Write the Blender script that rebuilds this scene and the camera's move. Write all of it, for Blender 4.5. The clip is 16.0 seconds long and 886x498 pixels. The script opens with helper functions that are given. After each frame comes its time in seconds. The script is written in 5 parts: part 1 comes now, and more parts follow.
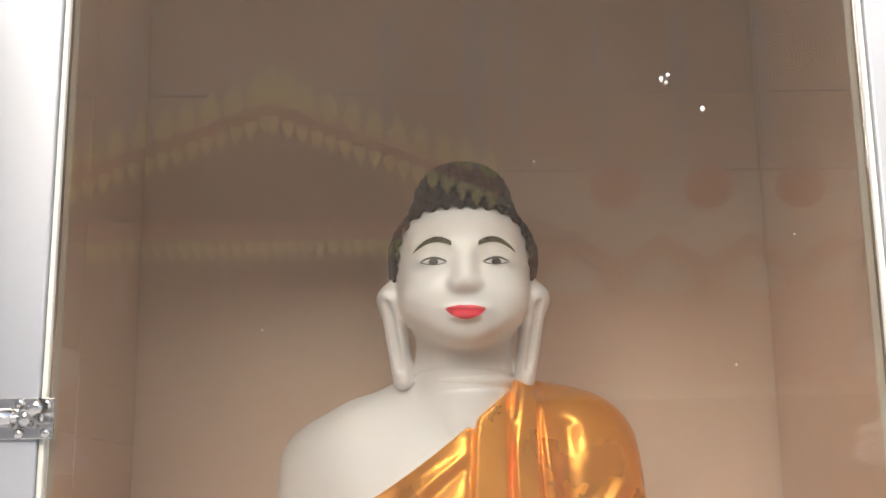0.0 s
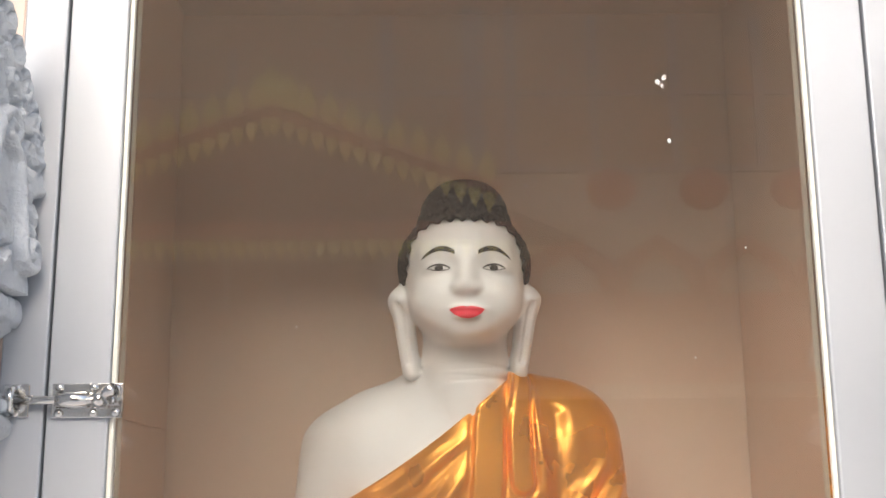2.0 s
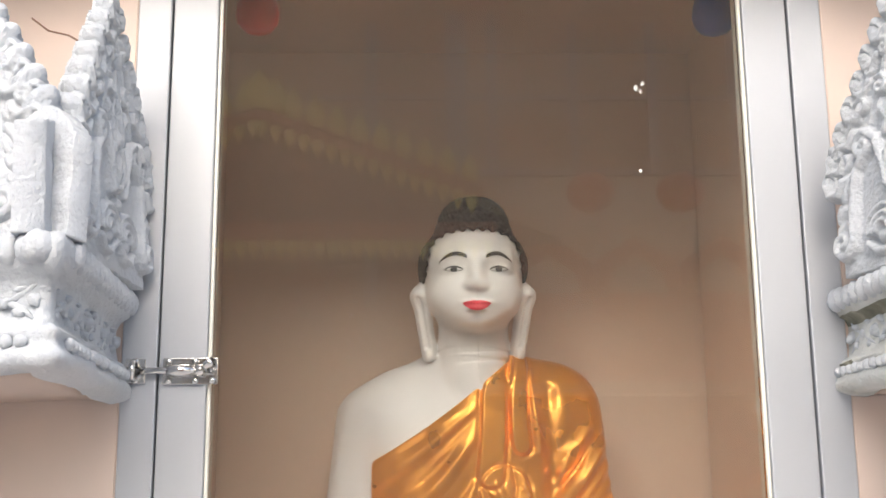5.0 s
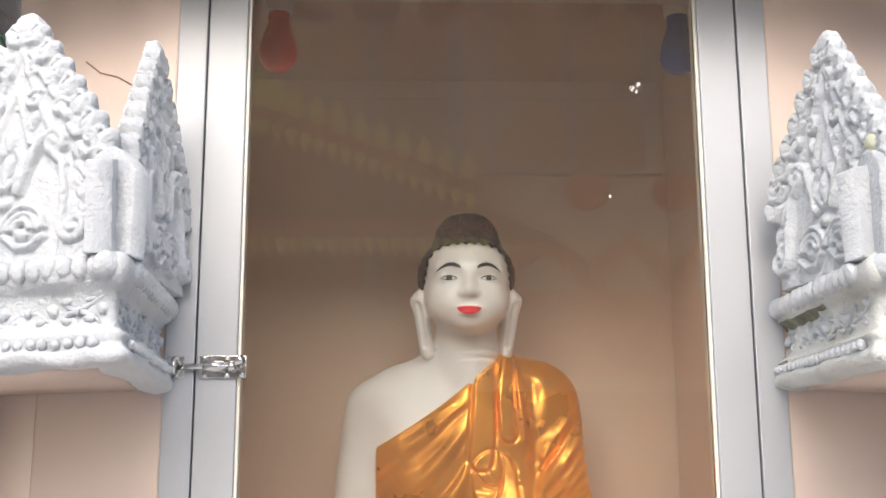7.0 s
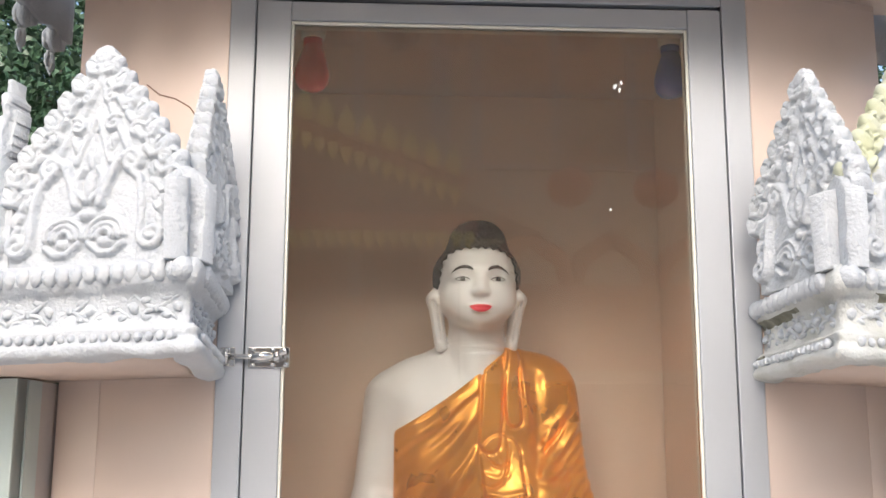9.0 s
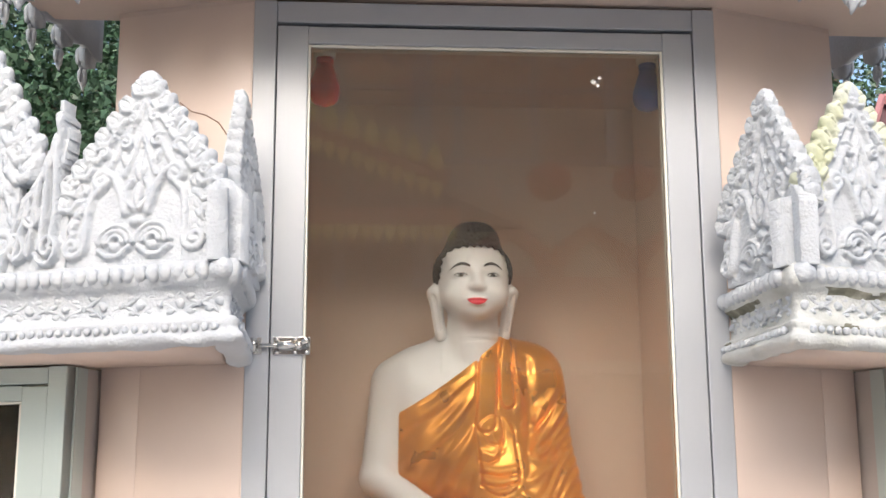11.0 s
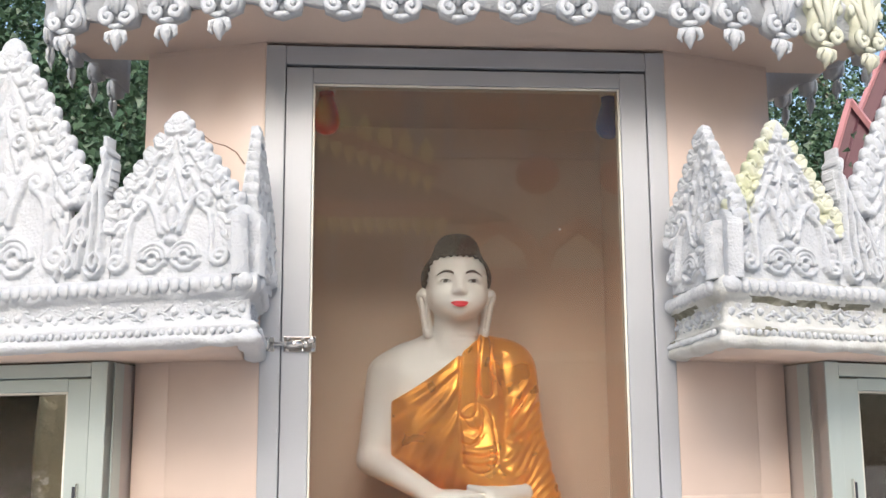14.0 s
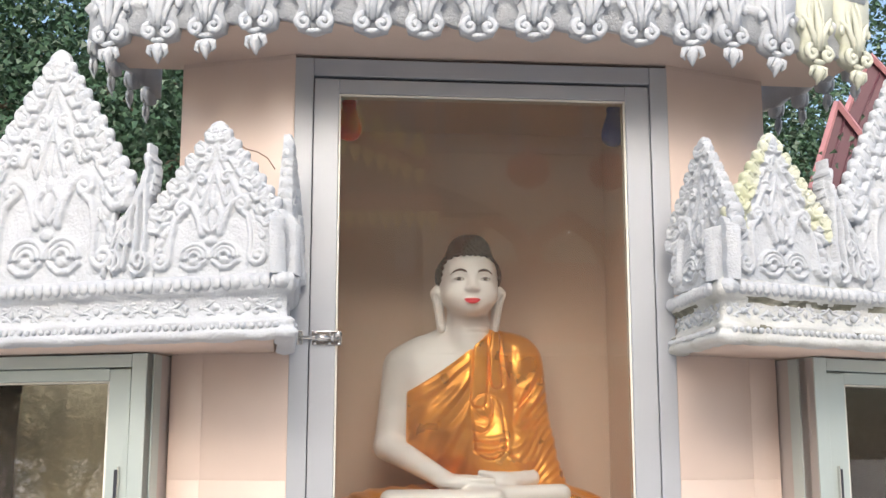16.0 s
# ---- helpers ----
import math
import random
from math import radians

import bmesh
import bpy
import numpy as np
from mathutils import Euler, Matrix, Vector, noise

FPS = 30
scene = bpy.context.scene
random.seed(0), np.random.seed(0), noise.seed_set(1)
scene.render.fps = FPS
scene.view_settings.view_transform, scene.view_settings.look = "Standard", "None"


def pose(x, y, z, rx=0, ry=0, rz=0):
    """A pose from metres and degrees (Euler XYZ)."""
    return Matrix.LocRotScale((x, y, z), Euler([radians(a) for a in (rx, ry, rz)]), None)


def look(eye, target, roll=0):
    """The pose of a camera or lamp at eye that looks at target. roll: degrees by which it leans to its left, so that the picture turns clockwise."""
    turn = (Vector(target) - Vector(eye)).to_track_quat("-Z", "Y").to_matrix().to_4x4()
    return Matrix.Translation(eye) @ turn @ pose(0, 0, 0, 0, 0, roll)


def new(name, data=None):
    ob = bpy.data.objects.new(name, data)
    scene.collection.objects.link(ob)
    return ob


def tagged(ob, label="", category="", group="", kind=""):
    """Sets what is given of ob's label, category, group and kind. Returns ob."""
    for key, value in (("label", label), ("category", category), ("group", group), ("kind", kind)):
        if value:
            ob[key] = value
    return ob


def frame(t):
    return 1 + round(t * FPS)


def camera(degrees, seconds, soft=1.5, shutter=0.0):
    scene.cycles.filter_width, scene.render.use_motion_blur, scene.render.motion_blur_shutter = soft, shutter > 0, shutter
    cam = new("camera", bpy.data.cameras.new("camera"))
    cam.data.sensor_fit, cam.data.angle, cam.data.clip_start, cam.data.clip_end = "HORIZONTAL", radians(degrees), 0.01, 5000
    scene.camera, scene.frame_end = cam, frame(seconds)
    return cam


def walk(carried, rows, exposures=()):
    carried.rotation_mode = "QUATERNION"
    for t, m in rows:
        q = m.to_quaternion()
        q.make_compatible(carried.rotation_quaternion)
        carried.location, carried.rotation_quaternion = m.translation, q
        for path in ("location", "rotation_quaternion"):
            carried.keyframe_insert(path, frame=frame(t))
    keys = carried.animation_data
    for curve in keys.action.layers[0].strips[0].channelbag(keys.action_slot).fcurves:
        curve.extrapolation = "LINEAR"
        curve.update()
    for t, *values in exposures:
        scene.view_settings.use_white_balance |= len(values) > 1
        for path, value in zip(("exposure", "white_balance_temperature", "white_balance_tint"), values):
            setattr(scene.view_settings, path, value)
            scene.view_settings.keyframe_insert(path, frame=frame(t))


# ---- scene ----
cam = camera(42.0, 16.0)
PATH = [
    (0, (-0.021, -0.684, 1.643), (-0.005, 1.271, 2.067), -0.7),
    (0.5, (-0.026, -0.719, 1.631), (-0.002, 1.233, 2.065), -0.8),
    (1, (-0.027, -0.750, 1.629), (-0.003, 1.203, 2.058), -0.6),
    (1.5, (-0.026, -0.785, 1.629), (-0.006, 1.170, 2.050), -0.5),
    (2, (-0.028, -0.813, 1.623), (-0.008, 1.142, 2.046), -0.5),
    (2.5, (-0.035, -0.846, 1.615), (-0.010, 1.109, 2.041), -0.6),
    (3, (-0.041, -0.881, 1.606), (-0.014, 1.072, 2.034), -0.8),
    (3.5, (-0.055, -0.925, 1.596), (-0.014, 1.028, 2.025), -1),
    (4, (-0.063, -0.966, 1.590), (-0.016, 0.988, 2.016), -0.8),
    (6.5, (-0.073, -1.178, 1.564), (-0.011, 0.777, 1.982), -0.3),
    (7, (-0.073, -1.224, 1.561), (-0.014, 0.731, 1.975), -0.2),
    (7.5, (-0.092, -1.266, 1.553), (-0.015, 0.689, 1.969), -0.2),
    (8, (-0.101, -1.306, 1.551), (-0.022, 0.650, 1.961), 0.1),
    (8.5, (-0.113, -1.349, 1.551), (-0.029, 0.609, 1.952), 0.2),
    (9, (-0.128, -1.386, 1.544), (-0.033, 0.572, 1.944), 0.2),
    (11.5, (-0.175, -1.598, 1.518), (-0.036, 0.360, 1.898), -0.3),
    (12, (-0.178, -1.642, 1.515), (-0.034, 0.317, 1.890), -0.3),
    (12.5, (-0.175, -1.695, 1.505), (-0.031, 0.264, 1.883), -0.3),
    (13, (-0.170, -1.738, 1.505), (-0.029, 0.222, 1.878), -0.2),
    (13.5, (-0.175, -1.783, 1.503), (-0.028, 0.176, 1.875), -0.3),
    (14, (-0.178, -1.818, 1.506), (-0.032, 0.143, 1.873), -0.3),
    (14.5, (-0.190, -1.850, 1.506), (-0.040, 0.111, 1.870), -0.3),
    (15, (-0.210, -1.874, 1.504), (-0.049, 0.087, 1.866), -0.2),
    (15.5, (-0.229, -1.911, 1.501), (-0.062, 0.050, 1.858), -0.1),
    (16, (-0.242, -1.947, 1.498), (-0.071, 0.014, 1.850), 0),
]
walk(cam, [(t, look(eye, target, roll)) for t, eye, target, roll in PATH],
     exposures=[(0, 1.19), (4, 1.09), (9, 1.02), (16, 0.93)])
# ---- world, sun, exposure ----
world = bpy.data.worlds.new("overcast_sky")
scene.world = world
world.use_nodes = True
wn = world.node_tree
sky = wn.nodes.new("ShaderNodeTexSky")
sky.sky_type = "NISHITA"
sky.sun_disc = False
sky.sun_elevation = radians(29)
sky.sun_rotation = radians(185)
sky.air_density, sky.dust_density = 1.0, 4.0
wn.links.new(sky.outputs[0], wn.nodes["Background"].inputs[0])
wn.nodes["Background"].inputs[1].default_value = 0.15
sun = new("sun", bpy.data.lights.new("sun", "SUN"))
sun.data.energy, sun.data.angle, sun.data.color = 2.3, radians(46), (1.0, 0.975, 0.95)
sun.matrix_world = look((-0.7, -7.6, 4.2), (0, 0, 0))

# ---- materials ----


def mat(name, color, rough=0.6, metal=0.0, var=0.12, scale=6.0, bump=0.2, bscale=60.0, spec=0.5, coat=0.0, dist=0.002,
        stain=None, stain_amount=0.4, stain_scale=2.5, island=0.0):
    """A surface: base colour with coarse and fine variation, relief and wear in real size."""
    m = bpy.data.materials.new(name)
    m.use_nodes = True
    nt = m.node_tree
    N, L = nt.nodes, nt.links
    b = N["Principled BSDF"]
    tc = N.new("ShaderNodeTexCoord")
    n1 = N.new("ShaderNodeTexNoise")
    n1.inputs["Scale"].default_value, n1.inputs["Detail"].default_value = scale, 6
    n2 = N.new("ShaderNodeTexNoise")
    n2.inputs["Scale"].default_value, n2.inputs["Detail"].default_value = bscale, 5
    for n in (n1, n2):
        L.new(tc.outputs["Object"], n.inputs["Vector"])
    r1 = N.new("ShaderNodeMapRange")
    r1.inputs["From Min"].default_value, r1.inputs["From Max"].default_value = 0.3, 0.7
    r1.inputs["To Min"].default_value, r1.inputs["To Max"].default_value = 1 - var, 1 + var
    L.new(n1.outputs[0], r1.inputs["Value"])
    r2 = N.new("ShaderNodeMapRange")
    r2.inputs["To Min"].default_value, r2.inputs["To Max"].default_value = 1 - var * 0.6, 1 + var * 0.6
    L.new(n2.outputs[0], r2.inputs["Value"])
    mul = N.new("ShaderNodeMath")
    mul.operation = "MULTIPLY"
    L.new(r1.outputs[0], mul.inputs[0])
    L.new(r2.outputs[0], mul.inputs[1])
    last = mul
    if island:
        oi = N.new("ShaderNodeObjectInfo")
        r3 = N.new("ShaderNodeMapRange")
        r3.inputs["To Min"].default_value, r3.inputs["To Max"].default_value = 1 - island, 1 + island
        L.new(oi.outputs["Random"], r3.inputs["Value"])
        mul2 = N.new("ShaderNodeMath")
        mul2.operation = "MULTIPLY"
        L.new(mul.outputs[0], mul2.inputs[0])
        L.new(r3.outputs[0], mul2.inputs[1])
        last = mul2
    vm = N.new("ShaderNodeVectorMath")
    vm.operation = "SCALE"
    vm.inputs[0].default_value = color
    L.new(last.outputs[0], vm.inputs["Scale"])
    out = vm.outputs[0]
    if stain:
        n3 = N.new("ShaderNodeTexNoise")
        n3.inputs["Scale"].default_value, n3.inputs["Detail"].default_value = stain_scale, 8
        L.new(tc.outputs["Object"], n3.inputs["Vector"])
        r4 = N.new("ShaderNodeMapRange")
        r4.inputs["From Min"].default_value, r4.inputs["From Max"].default_value = 0.5, 0.75
        r4.inputs["To Max"].default_value = stain_amount
        L.new(n3.outputs[0], r4.inputs["Value"])
        mx = N.new("ShaderNodeMixRGB")
        mx.inputs[2].default_value = (*stain, 1)
        L.new(r4.outputs[0], mx.inputs[0])
        L.new(out, mx.inputs[1])
        out = mx.outputs[0]
    L.new(out, b.inputs["Base Color"])
    b.inputs["Roughness"].default_value = rough
    b.inputs["Metallic"].default_value = metal
    b.inputs["Specular IOR Level"].default_value = spec
    b.inputs["Coat Weight"].default_value = coat
    b.inputs["Coat Roughness"].default_value = 0.17
    rr = N.new("ShaderNodeMapRange")
    rr.inputs["To Min"].default_value, rr.inputs["To Max"].default_value = max(0.02, rough - 0.08), min(1, rough + 0.08)
    L.new(n1.outputs[0], rr.inputs["Value"])
    L.new(rr.outputs[0], b.inputs["Roughness"])
    if bump:
        bp = N.new("ShaderNodeBump")
        bp.inputs["Strength"].default_value, bp.inputs["Distance"].default_value = bump, dist
        L.new(n2.outputs[0], bp.inputs["Height"])
        L.new(bp.outputs[0], b.inputs["Normal"])
    return m


def glass_mat(name, tint=(0.93, 0.94, 0.92)):
    m = bpy.data.materials.new(name)
    m.use_nodes = True
    nt = m.node_tree
    N, L = nt.nodes, nt.links
    N.remove(N["Principled BSDF"])
    tr = N.new("ShaderNodeBsdfTransparent")
    tr.inputs[0].default_value = (*tint, 1)
    gl = N.new("ShaderNodeBsdfGlossy")
    gl.inputs["Roughness"].default_value = 0.0
    fr = N.new("ShaderNodeFresnel")
    fr.inputs[0].default_value = 1.74
    mx = N.new("ShaderNodeMixShader")
    L.new(fr.outputs[0], mx.inputs[0])
    L.new(tr.outputs[0], mx.inputs[1])
    L.new(gl.outputs[0], mx.inputs[2])
    # uneven dust film, also a painted warm haze that lifts the dark niche
    tc = N.new("ShaderNodeTexCoord")
    nz = N.new("ShaderNodeTexNoise")
    nz.inputs["Scale"].default_value, nz.inputs["Detail"].default_value = 3.0, 6
    L.new(tc.outputs["Object"], nz.inputs["Vector"])
    mr = N.new("ShaderNodeMapRange")
    mr.inputs["From Min"].default_value, mr.inputs["From Max"].default_value = 0.35, 0.8
    mr.inputs["To Min"].default_value, mr.inputs["To Max"].default_value = 0.012, 0.036
    L.new(nz.outputs[0], mr.inputs["Value"])
    df = N.new("ShaderNodeBsdfDiffuse")
    df.inputs[0].default_value = (0.62, 0.52, 0.43, 1)
    m2 = N.new("ShaderNodeMixShader")
    L.new(mr.outputs[0], m2.inputs[0])
    L.new(mx.outputs[0], m2.inputs[1])
    L.new(df.outputs[0], m2.inputs[2])
    L.new(m2.outputs[0], N["Material Output"].inputs[0])
    return m


PINK = mat("pink_wall_paint", (0.595, 0.478, 0.405), 0.55, var=0.05, scale=3, bump=0.12, bscale=90, stain=(0.5, 0.36, 0.3), stain_amount=0.25)
TILE = mat("pink_glazed_tile", (0.61, 0.492, 0.422), 0.32, var=0.04, scale=3, bump=0.05, bscale=30, island=0.02)
GROUT = mat("tile_grout", (0.66, 0.52, 0.44), 0.8, var=0.08, scale=10)
NICHE = mat("niche_tile", (0.76, 0.595, 0.48), 0.4, var=0.05, scale=4, bump=0.06, bscale=40, island=0.02, stain=(0.52, 0.36, 0.27), stain_amount=0.3)
PLASTER = mat("white_painted_plaster", (0.465, 0.487, 0.515), 0.75, var=0.07, scale=14, bump=0.75, bscale=230, dist=0.003,
              stain=(0.43, 0.44, 0.43), stain_amount=0.4, stain_scale=11)
STAINED = mat("weathered_plaster", (0.52, 0.53, 0.515), 0.8, var=0.08, scale=14, bump=0.75, bscale=230, dist=0.003,
              stain=(0.20, 0.19, 0.13), stain_amount=0.55, stain_scale=12)
MOSSY = mat("yellowed_plaster", (0.53, 0.54, 0.45), 0.8, var=0.07, scale=9, bump=0.5, bscale=170, dist=0.0025,
            stain=(0.42, 0.44, 0.20), stain_amount=0.9, stain_scale=11)
ALU = mat("anodised_aluminium", (0.40, 0.415, 0.44), 0.48, metal=0.30, var=0.03, scale=4, bump=0.04, bscale=200, stain=(0.6, 0.6, 0.58), stain_amount=0.25)
# showcase metal, the green reflection of trees put into its base colour
ALU_MIRRORED = mat("aluminium_green_reflection", (0.46, 0.52, 0.50), 0.38, metal=0.45, var=0.03, scale=4, bump=0.04, bscale=200)
ALU_DARK = mat("aluminium_side", (0.46, 0.41, 0.38), 0.42, metal=0.2, var=0.05, scale=4, bump=0.04, bscale=200)
LINING = mat("display_lining", (0.50, 0.42, 0.28), 0.6, var=0.08, scale=5)
GASKET = mat("clear_gasket", (0.72, 0.70, 0.62), 0.4, var=0.05)
GAP = mat("plain_black", (0.02, 0.022, 0.03), 0.6, var=0.1)
STEEL = mat("chromed_steel", (0.72, 0.70, 0.67), 0.2, metal=1.0, var=0.05, scale=30, bump=0.05)
SKIN = mat("white_enamel", (0.79, 0.772, 0.765), 0.34, var=0.025, scale=7, bump=0.06, bscale=90, coat=0.25)
HAIR = mat("black_paint", (0.012, 0.010, 0.010), 0.5, var=0.3, scale=20, spec=0.25, bump=0.6, bscale=160, dist=0.004)
LIPS = mat("red_enamel", (0.75, 0.03, 0.06), 0.3, var=0.05, scale=30, bump=0.05)
INK = mat("black_line_paint", (0.02, 0.02, 0.022), 0.4, var=0.1)
EYEW = mat("eye_white_paint", (0.72, 0.70, 0.68), 0.35, var=0.03)
IRIS = mat("brown_eye_paint", (0.015, 0.012, 0.012), 0.45, var=0.1)
GOLD = mat("gold_robe_paint", (0.95, 0.40, 0.068), 0.29, metal=0.66, var=0.13, scale=14, bump=0.22, bscale=120, stain=(0.42, 0.11, 0.015), stain_amount=0.7, stain_scale=8)
GLASS = glass_mat("window_glass")
RED = mat("red_glass_bulb", (0.78, 0.03, 0.02), 0.3, var=0.05, coat=0.4, bump=0)
BLUE = mat("blue_glass_bulb", (0.02, 0.10, 0.48), 0.3, var=0.05, coat=0.4, bump=0)
HOLDER = mat("white_plastic", (0.75, 0.74, 0.70), 0.4, var=0.03, bump=0)
WIRE = mat("brown_wire", (0.22, 0.13, 0.09), 0.6, var=0.1)
MILDEW = mat("black_mildew", (0.15, 0.145, 0.11), 0.9, var=0.3, scale=30, bump=0.5, bscale=170, stain=(0.42, 0.41, 0.34), stain_amount=0.8, stain_scale=40)
BARK = mat("bark", (0.13, 0.10, 0.075), 0.9, var=0.3, scale=8, bump=0.8, bscale=40, dist=0.02)
LEAF = mat("leaves", (0.040, 0.085, 0.045), 0.5, var=0.45, scale=2.0, bump=0, island=0.15)
GROUND = mat("pale_paving", (0.62, 0.58, 0.53), 0.85, var=0.15, scale=0.8, bump=0.3, bscale=40)
MAROON = mat("maroon_roof_sheet", (0.070, 0.022, 0.032), 0.5, var=0.12, scale=3, bump=0.1)
MAROON_EDGE = mat("faded_red_trim", (0.36, 0.17, 0.18), 0.5, var=0.1, scale=3, bump=0.1)
YELLOW = mat("gold_temple_paint", (0.92, 0.72, 0.24), 0.5, var=0.12, scale=4, bump=0.1)
ROOFRED = mat("red_brown_roof", (0.50, 0.20, 0.12), 0.6, var=0.1, scale=3)
# backdrop brown, chosen so its reflection veils the upper niche
BACKDROP = mat("brown_backdrop", (0.58, 0.40, 0.26), 0.7, var=0.2, scale=1.5)
HALLDARK = mat("dark_timber", (0.12, 0.085, 0.065), 0.7, var=0.2, scale=3)
CREAM = mat("cream_wall", (0.62, 0.52, 0.38), 0.7, var=0.06, scale=2)
# glow for bright sky spots in the reflection, not a real lamp
SPOTGLOW = mat("bright_spot_glow", (0.9, 0.9, 0.88), 0.4, var=0.02, bump=0)
SPOTGLOW.node_tree.nodes["Principled BSDF"].inputs["Emission Color"].default_value = (1, 0.96, 0.92, 1)
SPOTGLOW.node_tree.nodes["Principled BSDF"].inputs["Emission Strength"].default_value = 4.5
LANTERN = mat("red_lantern_paper", (0.50, 0.12, 0.08), 0.6, var=0.1)
HALLBROWN = mat("brown_timber_wall", (0.26, 0.19, 0.14), 0.7, var=0.12, scale=2)
POSTM = mat("grey_post_paint", (0.42, 0.40, 0.36), 0.6, var=0.06)

# ---- mesh helpers ----


class Geo:
    """A growing list of corners and faces."""

    def __init__(self):
        self.v, self.f, self.m = [], [], []

    def add(self, verts, faces, slot=0):
        n = len(self.v)
        self.v.extend(tuple(p) for p in verts)
        self.f.extend(tuple(i + n for i in q) for q in faces)
        self.m.extend([slot] * len(faces))
        return self

    def box(self, lo, hi, m=None):
        p = [Vector((x, y, z)) for x in (lo[0], hi[0]) for y in (lo[1], hi[1]) for z in (lo[2], hi[2])]
        if m is not None:
            p = [m @ q for q in p]
        return self.add(p, [(0, 1, 3, 2), (4, 6, 7, 5), (0, 4, 5, 1), (2, 3, 7, 6), (0, 2, 6, 4), (1, 5, 7, 3)])

    def tube(self, pts, radii, seg=6, flat=1.0, slot=0):
        """A round bar along pts; flat squeezes it along y."""
        pts = [Vector(p) for p in pts]
        verts, faces = [], []
        for i, p in enumerate(pts):
            d = (pts[min(i + 1, len(pts) - 1)] - pts[max(i - 1, 0)])
            d = d.normalized() if d.length > 1e-9 else Vector((0, 0, 1))
            a = d.cross(Vector((0, 1, 0)))
            a = a.normalized() if a.length > 1e-4 else Vector((1, 0, 0))
            b = a.cross(d).normalized()
            r = radii[i] if hasattr(radii, "__len__") else radii
            for k in range(seg):
                t = 2 * math.pi * k / seg
                o = a * math.cos(t) * r + b * math.sin(t) * r
                o.y *= flat
                verts.append(p + o)
        for i in range(len(pts) - 1):
            for k in range(seg):
                k2 = (k + 1) % seg
                faces.append((i * seg + k, i * seg + k2, (i + 1) * seg + k2, (i + 1) * seg + k))
        faces.append(tuple(range(seg))[::-1])
        faces.append(tuple((len(pts) - 1) * seg + k for k in range(seg)))
        return self.add(verts, faces, slot)

    def ball(self, c, r, m=None, nu=10, nv=7, slot=0):
        c = Vector(c)
        r = Vector((r, r, r)) if not hasattr(r, "__len__") else Vector(r)
        verts, faces = [], []
        for j in range(nv + 1):
            ph = math.pi * j / nv
            for i in range(nu):
                th = 2 * math.pi * i / nu
                o = Vector((r.x * math.sin(ph) * math.cos(th), r.y * math.sin(ph) * math.sin(th), r.z * math.cos(ph)))
                verts.append(c + (m @ o if m is not None else o))
        for j in range(nv):
            for i in range(nu):
                i2 = (i + 1) % nu
                faces.append((j * nu + i, (j + 1) * nu + i, (j + 1) * nu + i2, j * nu + i2))
        return self.add(verts, faces, slot)

    def lathe(self, prof, c=(0, 0, 0), seg=16):
        """Profile of (radius, z) turned round the upright through c."""
        verts, faces = [], []
        for r, z in prof:
            for k in range(seg):
                t = 2 * math.pi * k / seg
                verts.append((c[0] + r * math.cos(t), c[1] + r * math.sin(t), c[2] + z))
        for j in range(len(prof) - 1):
            for k in range(seg):
                k2 = (k + 1) % seg
                faces.append((j * seg + k, j * seg + k2, (j + 1) * seg + k2, (j + 1) * seg + k))
        faces.append(tuple(range(seg))[::-1])
        faces.append(tuple((len(prof) - 1) * seg + k for k in range(seg)))
        return self.add(verts, faces)

    def plate(self, outline, y0, y1):
        """An upright plate: outline of (x, z), from y0 (front) to y1."""
        n = len(outline)
        verts = [(x, y0, z) for x, z in outline] + [(x, y1, z) for x, z in outline]
        faces = [tuple(range(n)), tuple(range(n, 2 * n))[::-1]]
        faces += [(i, i + n, (i + 1) % n + n, (i + 1) % n) for i in range(n)]
        return self.add(verts, faces)

    def rough(self, amount, size, seed=0.0):
        """Hand-made unevenness."""
        out = []
        for p in self.v:
            q = Vector(p) / size + Vector((seed, seed * 1.7, seed * 0.3))
            out.append(tuple(Vector(p) + noise.noise_vector(q) * amount))
        self.v = out
        return self

    def mesh(self, name, materials, smooth=True, bevel=0.0, merge=False):
        me = bpy.data.meshes.new(name)
        me.from_pydata(self.v, [], self.f)
        for m in (materials if isinstance(materials, (list, tuple)) else [materials]):
            me.materials.append(m)
        me.polygons.foreach_set("material_index", self.m)
        bm = bmesh.new()
        bm.from_mesh(me)
        if merge:
            bmesh.ops.remove_doubles(bm, verts=bm.verts, dist=1e-6)
        bmesh.ops.recalc_face_normals(bm, faces=bm.faces)
        if bevel:
            bmesh.ops.bevel(bm, geom=list(bm.edges), offset=bevel, segments=2, profile=0.5, affect="EDGES")
        for f in bm.faces:
            f.smooth = smooth
        bm.to_mesh(me)
        bm.free()
        me.update()
        return me


def thing(name, label, category, group="", kind="", at=None):
    ob = new(name)
    ob.empty_display_size = 0.05
    if at is not None:
        ob.matrix_world = at
    return tagged(ob, label, category, group, kind)


def part(name, geo, material, parent=None, label="", at=None, smooth=True, bevel=0.0, merge=False):
    """One mesh object under a thing or part; at is its pose in the parent's space."""
    me = geo if isinstance(geo, bpy.types.Mesh) else geo.mesh(name, material, smooth, bevel, merge)
    ob = new(name, me)
    if parent is not None:
        ob.parent = parent
    if at is not None:
        ob.matrix_basis = at
    if label:
        ob["label"] = label
    return ob


def solid(name, geo, material, label, category, kind="structure", smooth=False, bevel=0.0):
    ob = new(name, geo.mesh(name, material, smooth, bevel))
    return tagged(ob, label, category, kind=kind)


